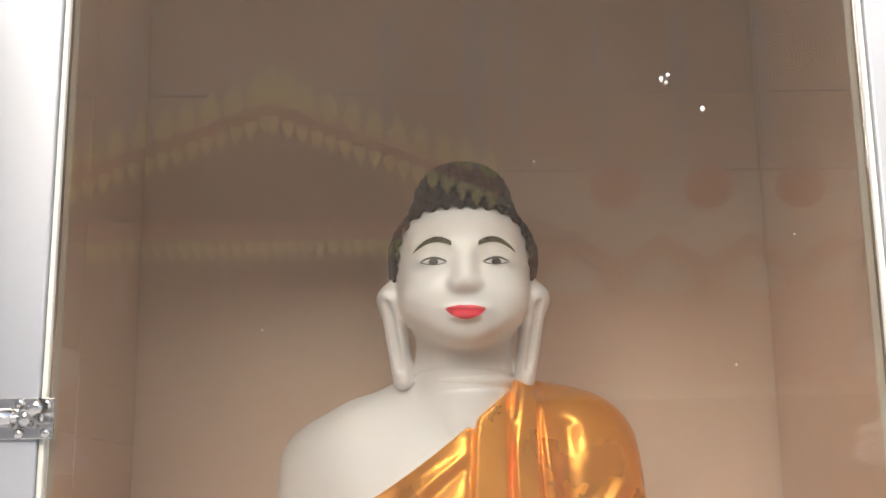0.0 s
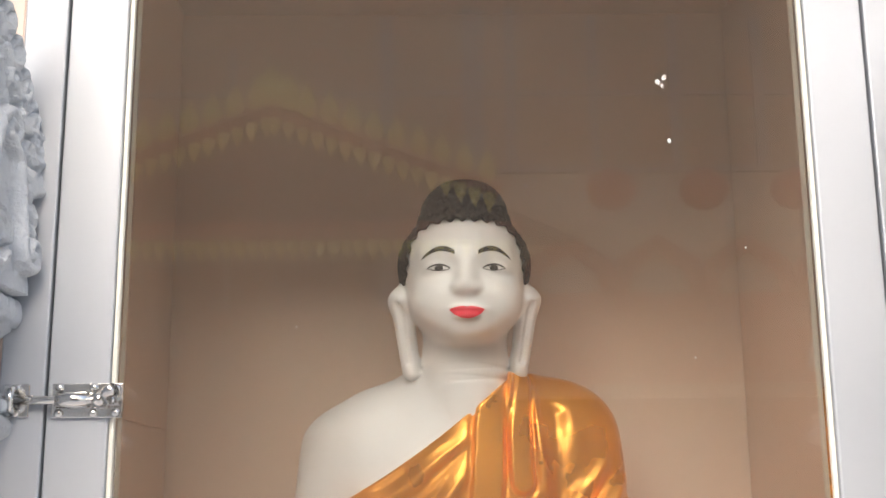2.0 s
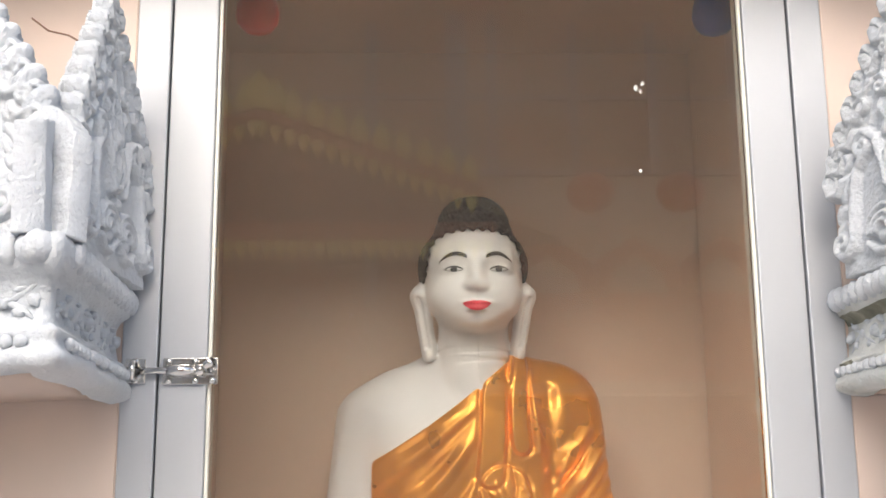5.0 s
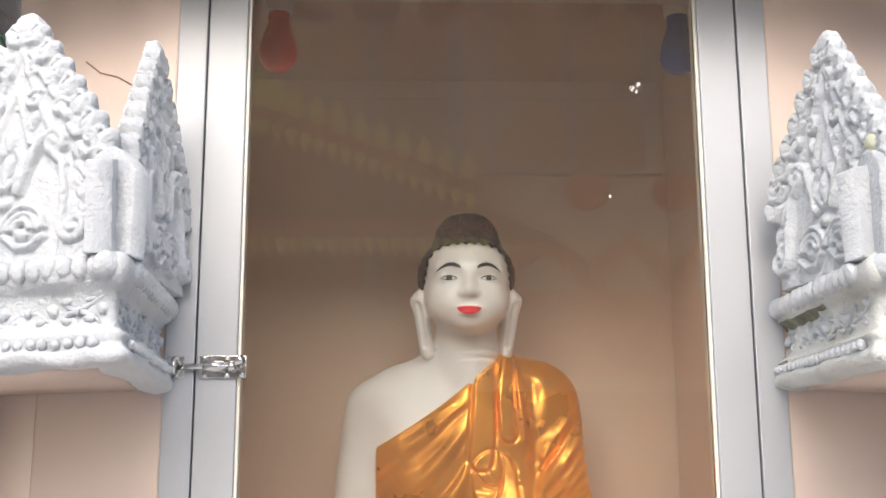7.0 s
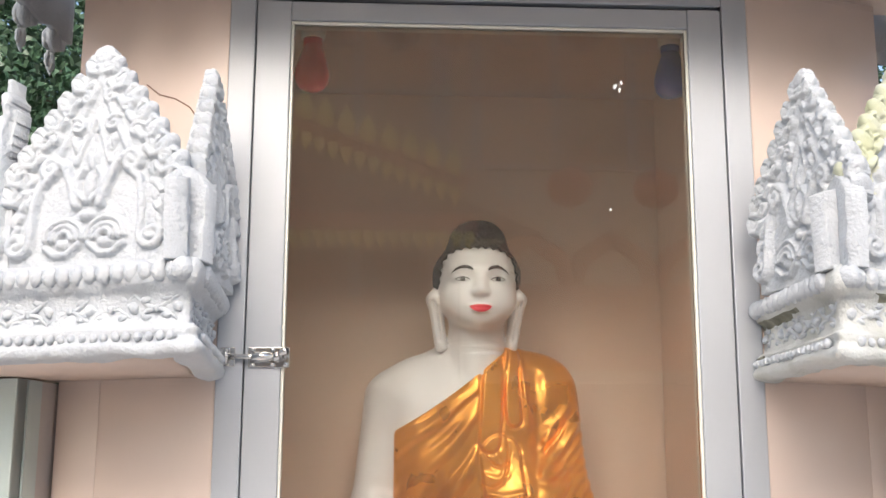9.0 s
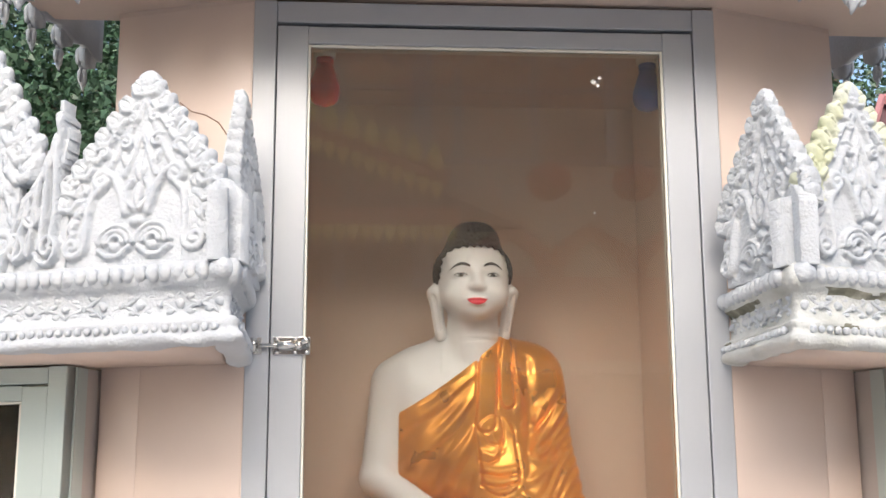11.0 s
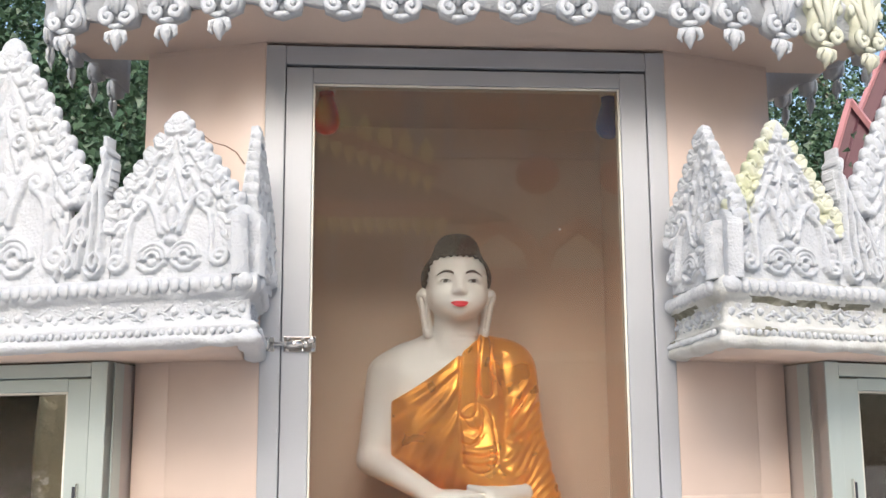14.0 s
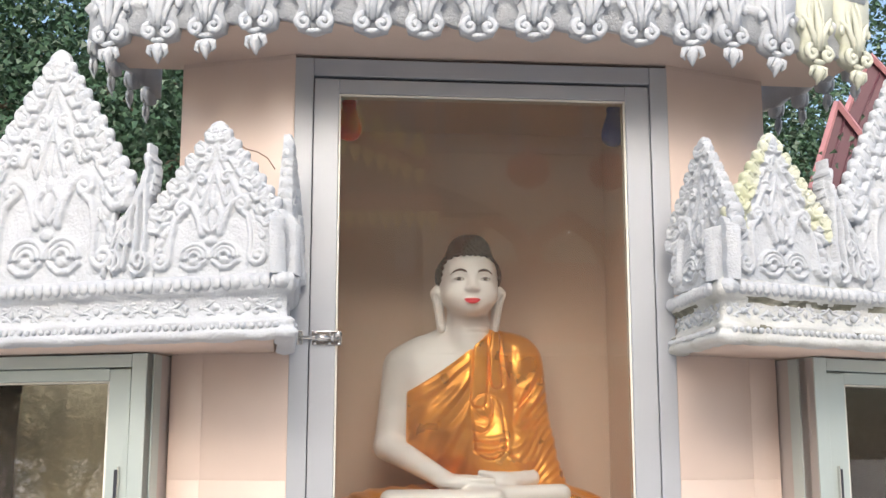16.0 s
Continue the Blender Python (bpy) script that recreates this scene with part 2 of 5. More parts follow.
def spiral(cx, cz, y, r0, r1, turns, start, way=1, n=26):
    """Points of a scroll in the upright plane, from outside to its eye."""
    out = []
    for i in range(n):
        f = i / (n - 1)
        r = r0 + (r1 - r0) * f
        t = start + way * turns * 2 * math.pi * f
        out.append((cx + r * math.cos(t), y - 0.004 * f, cz + r * math.sin(t)))
    return out


# ---- ground and tower ----
g = Geo().add([(-400, -400, 0), (400, -400, 0), (400, 400, 0), (-400, 400, 0)], [(0, 1, 2, 3)])
solid("ground", g, GROUND, "pale paving round the shrine", "ground")

A = radians(20)
CA, SA = math.cos(A), math.sin(A)
TOP = 2.190          # underside of the eave
DOOR_Z0 = 1.33       # sill of the niche
HALF = 0.331         # half the door frame
NB, NS = 0.48, 0.322  # niche: back wall and half width


def side_frame(s, u, v, z):
    """Place on the slanting wall: u along it away from the door, v out of it, s -1 or 1."""
    return Vector((s * (HALF + u * CA + v * SA), u * SA - v * CA, z))


# front wall below the door and the niche's shell
solid("wall_front", Geo().box((-HALF, 0.02, 0), (HALF, 0.12, DOOR_Z0)), PINK, "pink painted wall under the niche", "wall")
for s, nm in ((-1, "wall_west"), (1, "wall_east")):
    g = Geo()
    o = [side_frame(s, 0, 0, 0), side_frame(s, 0.2165, 0, 0), Vector((s * 0.5345, 1.15, 0)), Vector((s * (NS + 0.012), 1.15, 0)),
         Vector((s * (NS + 0.012), 0.04, 0)), Vector((s * HALF, 0.04, 0))]
    n = len(o)
    g.add([(p.x, p.y, 0) for p in o] + [(p.x, p.y, TOP) for p in o],
          [tuple(range(n)), tuple(range(n, 2 * n))] + [(i, (i + 1) % n, (i + 1) % n + n, i + n) for i in range(n)])
    w = solid(nm, g, PINK, "pink painted wall beside the niche", "wall")
    # glazed tiles on the slanting face
    k = 0
    for u0, u1 in ((0.0015, 0.1560), (0.1570, 0.2150)):
        for z0, z1 in ((0.86, 1.1565), (1.1575, 1.4565), (1.4575, 2.182)):
            g = Geo()
            c = [side_frame(s, u, v, z) for u in (u0, u1) for v in (0.0, 0.0007) for z in (z0, z1)]
            g.add(c, [(0, 1, 3, 2), (4, 6, 7, 5), (0, 4, 5, 1), (2, 3, 7, 6), (0, 2, 6, 4), (1, 5, 7, 3)])
            if z0 > 1.4 and u0 < 0.1:
                g = Geo()
                c = [side_frame(s, u, v, z) for u in (0.0015, 0.2150) for v in (0.0, 0.0007) for z in (1.6995, 2.182)]
                g.add(c, [(0, 1, 3, 2), (4, 6, 7, 5), (0, 4, 5, 1), (2, 3, 7, 6), (0, 2, 6, 4), (1, 5, 7, 3)])
                part("tile", g, TILE, w, bevel=0.0002)
                g = Geo()
                c = [side_frame(s, u, v, z) for u in (u0, u1) for v in (0.0, 0.0007) for z in (z0, 1.6985)]
                g.add(c, [(0, 1, 3, 2), (4, 6, 7, 5), (0, 4, 5, 1), (2, 3, 7, 6), (0, 2, 6, 4), (1, 5, 7, 3)])
            elif z0 > 1.4:
                g = Geo()
                c = [side_frame(s, u, v, z) for u in (u0, u1) for v in (0.0, 0.0007) for z in (z0, 1.6985)]
                g.add(c, [(0, 1, 3, 2), (4, 6, 7, 5), (0, 4, 5, 1), (2, 3, 7, 6), (0, 2, 6, 4), (1, 5, 7, 3)])
            part("tile", g, TILE, w, bevel=0.0002)
solid("wall_north", Geo().box((-0.5345, 1.152, 0), (0.5345, 1.25, TOP)), PINK, "pink painted back wall of the shrine tower", "wall")
nb = solid("niche_back_wall", Geo().box((-NS, NB, 1.30), (NS, NB + 0.06, 2.26)), NICHE, "beige-pink back wall of the niche", "wall")
for s, nm in ((-1, "niche_wall_west"), (1, "niche_wall_east")):
    w = solid(nm, Geo().box((min(s * NS, s * (NS + 0.01)), 0.042, 1.30), (max(s * NS, s * (NS + 0.01)), NB - 0.002, 2.24)), GROUT, "tiled side wall of the niche", "wall")
    for y0, y1 in (((0.044, 0.2906), (0.2914, NB - 0.004)) if s < 0 else ((0.044, NB - 0.004),)):
        for z0, z1 in (((1.352, 1.6986), (1.6994, 2.202)) if s < 0 else ((1.352, 2.202),)):
            part("tile", Geo().box((min(s * NS, s * (NS - 0.0006)), y0, z0), (max(s * NS, s * (NS - 0.0006)), y1, z1)), NICHE, w, bevel=0.0008, smooth=False)
solid("niche_floor", Geo().box((-NS, 0.042, 1.30), (NS, NB - 0.002, 1.352)), NICHE, "tiled floor of the niche", "floor")
solid("niche_ceiling", Geo().box((-NS + 0.001, 0.042, 2.203), (NS - 0.001, NB - 0.002, 2.25)), NICHE, "plain painted ceiling of the niche", "ceiling")

# ---- eave: soffit, roof and hanging plaster fringe ----
EO = 0.165           # how far the eave stands out
EU = 0.335           # length of its slanting runs
eb = HALF + EO * math.tan(A / 2)


def eave_poly(off, z, back=1.26):
    b = HALF + off * math.tan(A / 2)
    L = EU
    pts = []
    for s in (-1, 1):
        p0 = Vector((s * b, -off, z))
        p1 = p0 + Vector((s * CA, SA, 0)) * L
        pts.append([p0, p1, Vector((p1.x - s * 0.03, 0.10, z)), Vector((s * 0.53, 0.10, z)), Vector((s * 0.53, back, z))])
    return pts[0][::-1] + pts[1]


lo, hi = eave_poly(EO - 0.012, TOP), eave_poly(EO - 0.012, TOP + 0.03)
n = len(lo)
solid("eave_soffit", Geo().add(lo + hi, [tuple(range(n)), tuple(range(n, 2 * n))] + [(i, (i + 1) % n, (i + 1) % n + n, i + n) for i in range(n)]),
      PINK, "pink painted underside of the overhanging eave", "eave")
lo, hi = eave_poly(EO - 0.01, TOP + 0.031), [Vector((p.x * 0.5, 0.5 + (p.y - 0.5) * 0.5, 2.95)) for p in eave_poly(EO, 0)]
solid("tower_roof", Geo().add(lo + hi, [tuple(range(n)), tuple(range(n, 2 * n))] + [(i, (i + 1) % n, (i + 1) % n + n, i + n) for i in range(n)]),
      PLASTER, "white plaster roof over the shrine tower", "roof")


def drop_geo(tip=True, seed=0.0):
    """One pendant of the fringe: a palmette with two scrolls and a bud, hung from z = 0.17 down to 0."""
    g = Geo()
    for w in (-1, 1):
        sp = spiral(w * 0.0155, 0.053, -0.012, 0.0135, 0.002, 1.25, radians(90 if w > 0 else 90), -w, 20)
        g.tube(sp, [0.0062 - 0.0022 * i / 19 for i in range(20)], 6)
        g.ball((w * 0.0155, -0.016, 0.053), (0.0045, 0.005, 0.0045), nu=8, nv=5)
        g.tube([(w * 0.006, -0.010, 0.062), (w * 0.010, -0.013, 0.085), (w * 0.020, -0.012, 0.108), (w * 0.032, -0.009, 0.122)],
               [0.004, 0.0055, 0.0052, 0.0025], 6)
        g.tube([(w * 0.004, -0.010, 0.07), (w * 0.012, -0.010, 0.10), (w * 0.016, -0.009, 0.135), (w * 0.009, -0.008, 0.16)],
               [0.004, 0.0048, 0.004, 0.003], 6)
        g.ball((w * 0.030, -0.008, 0.103), (0.007, 0.006, 0.010), nu=8, nv=6)
    g.tube([(0, -0.012, 0.058), (0, -0.016, 0.085), (0, -0.012, 0.12), (0, -0.008, 0.155)], [0.004, 0.0068, 0.006, 0.002], 8)
    g.tube([(-0.011, -0.01, 0.040), (0, -0.013, 0.037), (0.011, -0.01, 0.040)], [0.004, 0.0055, 0.004], 6)
    g.plate([(-0.027, 0.045), (0, 0.036), (0.027, 0.045), (0.031, 0.062), (0.024, 0.082), (0.036, 0.11), (0.042, 0.17), (-0.042, 0.17),
             (-0.036, 0.11), (-0.024, 0.082), (-0.031, 0.062)], -0.008, 0.012)
    if tip:
        g.ball((0, -0.006, 0.022), (0.010, 0.011, 0.016), nu=8, nv=6)
        for w in (-1, 1):
            g.tube([(w * 0.004, -0.008, 0.030), (w * 0.013, -0.010, 0.027), (w * 0.016, -0.008, 0.017), (w * 0.011, -0.006, 0.011)],
                   [0.005, 0.0062, 0.0045, 0.002], 6)
        g.tube([(0, -0.008, 0.034), (0, -0.013, 0.020), (0, -0.006, 0.006), (0, -0.002, 0.0)], [0.004, 0.0075, 0.0045, 0.0012], 7)
    return g.rough(0.0022, 0.018, seed)


DROPS = [drop_geo(True, k * 3.1).mesh("drop", PLASTER) for k in range(3)]
BROKEN = [drop_geo(False, 20 + k * 2.3).mesh("drop_broken", PLASTER) for k in range(3)]
MOSSY_DROP = drop_geo(True, 9.0).mesh("drop_yellowed", MOSSY)
DROP_Z = 2.130
rnd = random.Random(4)


def fringe(name, label, p0, direction, length, first, count, kind_of, step=0.0885, back_material=PLASTER, slim=1.0):
    """A run of pendants in front of a moulded band."""
    ang = math.atan2(direction.y, direction.x)
    th = thing(name, label, "fringe", "plaster fringe of the eave", at=Matrix.Translation(p0) @ Matrix.Rotation(ang, 4, "Z"))
    g = Geo()
    nseg = max(4, int(length / 0.02))
    prof = [(0.0, 0.035), (-0.014, 0.036), (-0.010, 0.075), (-0.016, 0.080), (-0.022, 0.088), (-0.016, 0.096), (-0.012, 0.10), (-0.012, 0.135),
            (-0.026, 0.14), (-0.032, 0.155), (-0.026, 0.17), (-0.01, 0.175), (0.0, 0.175)]
    verts, faces = [], []
    for i in range(nseg + 1):
        for y, z in prof:
            verts.append((length * i / nseg, y + 0.012, z + 0.024 + 0.004 * math.sin(2 * math.pi * (length * i / nseg - first) / step) * (z < 0.05)))
    m = len(prof)
    for i in range(nseg):
        for j in range(m):
            j2 = (j + 1) % m
            faces.append((i * m + j, i * m + j2, (i + 1) * m + j2, (i + 1) * m + j))
    faces += [tuple(range(m)), tuple(range(nseg * m, nseg * m + m))]
    g.add(verts, faces).rough(0.003, 0.03, p0.x)
    part("band", g, back_material, th)
    for i in range(count):
        me = kind_of(i)
        part("drop", me, None, th, at=pose(first + i * step, -0.004 + rnd.uniform(-0.002, 0.002), rnd.uniform(-0.003, 0.003), 0, rnd.uniform(-4, 4), rnd.uniform(-5, 5)) @ Matrix.Diagonal((slim, slim, 1, 1)))
    return th


fringe("eave_fringe", "white plaster fringe, its pendants broken off at the tip", Vector((-eb, -EO, DROP_Z)), Vector((1, 0, 0)), 2 * eb, 0.066, 8,
       lambda i: BROKEN[i % 3] if i < 7 else DROPS[0])
cl = Vector((-CA, SA, 0))
pl = Vector((-eb, -EO, DROP_Z)) + cl * EU
fringe("eave_fringe", "white plaster fringe of scrolls and buds under the eave", pl, -cl, EU, 0.045, 4, lambda i: DROPS[i % 3])
cr = Vector((CA, SA, 0))
pr = Vector((eb, -EO, DROP_Z))
fringe("eave_fringe", "white plaster fringe, yellowed with moss at its end", pr, cr, EU, 0.034, 4, lambda i: DROPS[(i + 1) % 3] if i < 2 else MOSSY_DROP, 0.092)
pe = Vector((pl.x + 0.06, pl.y + 0.32, DROP_Z))
fringe("eave_fringe", "white plaster fringe along the eave's side", pe, pl - pe, (pl - pe).length, 0.03, 4, lambda i: DROPS[i % 3], 0.085, slim=0.62)
pq = pr + cr * EU
pe = Vector((pq.x - 0.06, pq.y + 0.32, DROP_Z))
fringe("eave_fringe", "white plaster fringe along the eave's side", pq, pe - pq, (pe - pq).length, 0.04, 4, lambda i: DROPS[i % 3], 0.085, slim=0.62)

# ---- the glazed niche door ----
JW, SW = 0.032, 0.0430
fr = thing("door_frame", "silver aluminium frame round the niche door", "door frame", at=pose(0, 0.02, 0))
for s in (-1, 1):
    part("jamb", Geo().box((min(s * HALF, s * (HALF - JW)), -0.022, DOOR_Z0), (max(s * HALF, s * (HALF - JW)), 0.02, 2.1845)), ALU, fr, bevel=0.0015, smooth=False)
    # black strip set into the gap to stand for its shade
    part("gap_strip", Geo().box((min(s * 0.2985, s * 0.3005), -0.008, DOOR_Z0), (max(s * 0.2985, s * 0.3005), 0.014, 2.1515)), GAP, fr, "black strip standing for the shade in the door gap", smooth=False)
part("head", Geo().box((-HALF + JW + 0.0005, -0.0215, 2.1525), (HALF - JW - 0.0005, 0.02, 2.1840)), ALU, fr, bevel=0.0015, smooth=False)
# the same painted shade for the gap over the door
part("gap_strip", Geo().box((-0.298, -0.008, 2.1490), (0.298, 0.014, 2.1515)), GAP, fr, "black strip standing for the shade in the door gap", smooth=False)
dr = thing("niche_door", "closed glazed door of silver aluminium, bolted", "door", at=pose(0, 0.02, 0))
for s in (-1, 1):
    part("stile", Geo().box((min(s * 0.2975, s * (0.2975 - SW)), -0.02, DOOR_Z0 + 0.004), (max(s * 0.2975, s * (0.2975 - SW)), 0.016, 2.1480)), ALU, dr, bevel=0.0015, smooth=False)
    part("gasket", Geo().box((min(s * 0.2543, s * 0.2510), -0.0165, DOOR_Z0 + 0.05), (max(s * 0.2543, s * 0.2510), 0.006, 2.1215)), GASKET, dr, "pale clear gasket", bevel=0.001, smooth=False)
part("top_rail", Geo().box((-0.2543, -0.0195, 2.1220), (0.2543, 0.016, 2.1475)), ALU, dr, bevel=0.0015, smooth=False)
part("bottom_rail", Geo().box((-0.2543, -0.0195, DOOR_Z0 + 0.0045), (0.2543, 0.016, DOOR_Z0 + 0.05)), ALU, dr, bevel=0.0015, smooth=False)
part("gasket", Geo().box((-0.2508, -0.0165, 2.1180), (0.2508, 0.006, 2.1215)), GASKET, dr, "pale clear gasket", bevel=0.001, smooth=False)
pane = part("pane", Geo().box((-0.2508, -0.0125, DOOR_Z0 + 0.05), (0.2508, -0.0075, 2.1180)), GLASS, dr, "clear glass pane", smooth=False)
pane.visible_shadow = False

g = Geo()
for x, z, r in ((-0.125, 1.744, 0.0007), (0.160, 1.720, 0.0008), (0.042, 1.848, 0.0006), (0.137, 1.844, 0.0005), (0.201, 1.800, 0.0006), (0.1493, 1.8816, 0.0016)):
    g.ball((x, -0.0130, z), (r, 0.0004, r * 1.2), None, 8, 5)
part("dust_speck", g, HOLDER, dr, "pale specks of dirt stuck on the glass")

# barrel bolt over the gap
bz, by = 1.692, -0.021
bolt = part("barrel_bolt", Geo().box((-0.2935, by - 0.0016, bz - 0.0120), (-0.2440, by, bz + 0.0120)), STEEL, dr, "chromed steel barrel bolt, shut", bevel=0.0006, smooth=False)
part("keeper", Geo().box((-0.3265, by - 0.003, bz - 0.0115), (-0.3085, by - 0.001, bz + 0.0115)), STEEL, bolt, bevel=0.0006, smooth=False)
part("rod", Geo().tube([(-0.330, by - 0.0065, bz), (-0.248, by - 0.0065, bz)], 0.0032, 10), STEEL, bolt)
g = Geo()
for x0, x1 in ((-0.2885, -0.2665), (-0.262, -0.2555)):
    g.tube([(x0, by - 0.006, bz), (x1, by - 0.006, bz)], 0.0056, 10)
part("barrel", g, STEEL, bolt)
part("knob", Geo().tube([(-0.2525, by - 0.008, bz), (-0.2525, by - 0.014, bz + 0.004), (-0.246, by - 0.019, bz + 0.006)], [0.004, 0.004, 0.0048], 8), STEEL, bolt)
part("keeper_loop", Geo().tube([(-0.318, by - 0.004, bz - 0.008), (-0.318, by - 0.0135, bz - 0.006), (-0.318, by - 0.0155, bz), (-0.318, by - 0.0135, bz + 0.006), (-0.318, by - 0.004, bz + 0.008)], 0.0028, 6), STEEL, bolt)
screw = Geo().lathe([(0.0032, 0.0), (0.0032, 0.0006), (0.0022, 0.0018), (0.0006, 0.0023)], seg=10).mesh("screw", STEEL)
for x, z in ((-0.3175, 0.0085), (-0.3175, -0.0085), (-0.288, 0.0088), (-0.288, -0.0088), (-0.264, 0.0088), (-0.264, -0.0088), (-0.2485, 0.0085), (-0.2485, -0.0085)):
    part("screw", screw, None, bolt, at=pose(x, by - (0.003 if x < -0.3 else 0.0016), bz + z, 90))

# ---- coloured bulbs under the niche's ceiling ----


def bulb(x, y, material, label):
    th = thing("light_bulb", label, "light bulb", "coloured bulbs in the niche", at=pose(x, y, 2.203))
    part("ceiling_rose", Geo().lathe([(0.034, 0), (0.034, -0.008), (0.028, -0.014), (0.020, -0.016)], seg=20), HOLDER, th)
    part("holder", Geo().lathe([(0.017, -0.014), (0.018, -0.03), (0.0165, -0.052), (0.0155, -0.054)], seg=18), HOLDER, th)
    part("cap", Geo().lathe([(0.0135, -0.05), (0.0135, -0.062), (0.012, -0.064)], seg=16), material, th)
    part("globe", Geo().lathe([(0.0118, -0.060), (0.0135, -0.068), (0.0185, -0.082), (0.0232, -0.097), (0.0242, -0.108), (0.0222, -0.118), (0.016, -0.1255), (0.008, -0.129), (0.001, -0.130)], seg=22), material, th)
    return th


bulb(-0.236, 0.134, RED, "unlit red glass bulb in a white holder")
bulb(0.265, 0.134, BLUE, "unlit blue glass bulb in a white holder")

# ---- carved plaster cornices over the side bays ----


class Relief:
    """A carved plate worked out on a fine grid: ridges, domes and an outline, front towards -y."""

    def __init__(self, w, h, step=0.0015, margin=0.02):
        self.x = np.arange(-w - margin, w + margin, step)
        self.z = np.arange(-0.002, h + margin, step)
        self.X, self.Z = np.meshgrid(self.x, self.z, indexing="ij")
        self.H = np.full(self.X.shape, -1.0)

    def body(self, inside, height):
        self.H = np.where(inside, np.maximum(self.H, height), self.H)

    def dist(self, pts):
        p = np.array([(q[0], q[-1]) for q in pts])
        d = np.full(self.X.shape, 9.0)
        for (ax, az), (bx, bz) in zip(p[:-1], p[1:]):
            dx, dz = bx - ax, bz - az
            t = np.clip(((self.X - ax) * dx + (self.Z - az) * dz) / (dx * dx + dz * dz + 1e-12), 0, 1)
            d = np.minimum(d, np.hypot(self.X - ax - t * dx, self.Z - az - t * dz))
        return d

    def ridge(self, pts, half, base, rise):
        d = self.dist(pts) / half
        self.H = np.where(d < 1, np.maximum(self.H, base + rise * np.sqrt(np.clip(1 - d * d, 0, 1))), self.H)

    def groove(self, pts, half, depth):
        d = self.dist(pts) / half
        self.H = np.where((d < 1) & (self.H > -0.5), self.H - depth * (1 - d * d), self.H)

    def dome(self, x, z, rx, rz, base, rise, turn=0.0):
        c, s = math.cos(turn), math.sin(turn)
        u, v = ((self.X - x) * c + (self.Z - z) * s) / rx, (-(self.X - x) * s + (self.Z - z) * c) / rz
        d = u * u + v * v
        self.H = np.where(d < 1, np.maximum(self.H, base + rise * np.sqrt(np.clip(1 - d, 0, 1))), self.H)

    def geo(self, back, seed):
        g = Geo()
        nx, nz = self.H.shape
        on = self.H > -0.5
        n1 = np.zeros_like(self.H)
        cell = on[:-1, :-1] & on[1:, :-1] & on[:-1, 1:] & on[1:, 1:]
        use = np.zeros_like(on)
        for a in (0, 1):
            for b in (0, 1):
                use[a:nx - 1 + a, b:nz - 1 + b] |= cell
        ids = -np.ones(on.shape, int)
        I = np.argwhere(use)
        ids[use] = np.arange(len(I))
        n = len(I)
        fx, fz, fh = self.X[use], self.Z[use], self.H[use]
        wob = [noise.noise((float(a) * 55 + seed, float(b) * 55, seed)) * 0.0018 + noise.noise((float(a) * 190 + seed, float(b) * 190, 3.0)) * 0.0008 for a, b in zip(fx, fz)]
        fh = np.where(fh > 0.010, 0.010 + (fh - 0.010) * 1.12, fh)
        front = np.stack([fx, -(fh - 0.001 + np.array(wob)), fz], 1)
        rear = np.stack([fx * 0.97, np.full(n, back), fz], 1)
        C = np.argwhere(cell)
        q = np.stack([ids[C[:, 0], C[:, 1]], ids[C[:, 0] + 1, C[:, 1]], ids[C[:, 0] + 1, C[:, 1] + 1], ids[C[:, 0], C[:, 1] + 1]], 1)
        pad = np.pad(cell, 1)
        skirt = []
        for di, dj, a, b in ((-1, 0, (0, 0), (0, 1)), (1, 0, (1, 1), (1, 0)), (0, -1, (1, 0), (0, 0)), (0, 1, (0, 1), (1, 1))):
            free = cell & ~pad[1 + di:1 + di + nx - 1, 1 + dj:1 + dj + nz - 1]
            E = np.argwhere(free)
            i0, i1 = ids[E[:, 0] + a[0], E[:, 1] + a[1]], ids[E[:, 0] + b[0], E[:, 1] + b[1]]
            skirt.append(np.stack([i0, i1, i1 + n, i0 + n], 1))
        skirt = np.concatenate(skirt)
        g.add(front.tolist() + rear.tolist(), q.tolist() + skirt.tolist())
        return g


def crest_half(f):
    return 1.0 if f < 0.42 else (max(0.0, 1 - f) / 0.58) ** 0.92


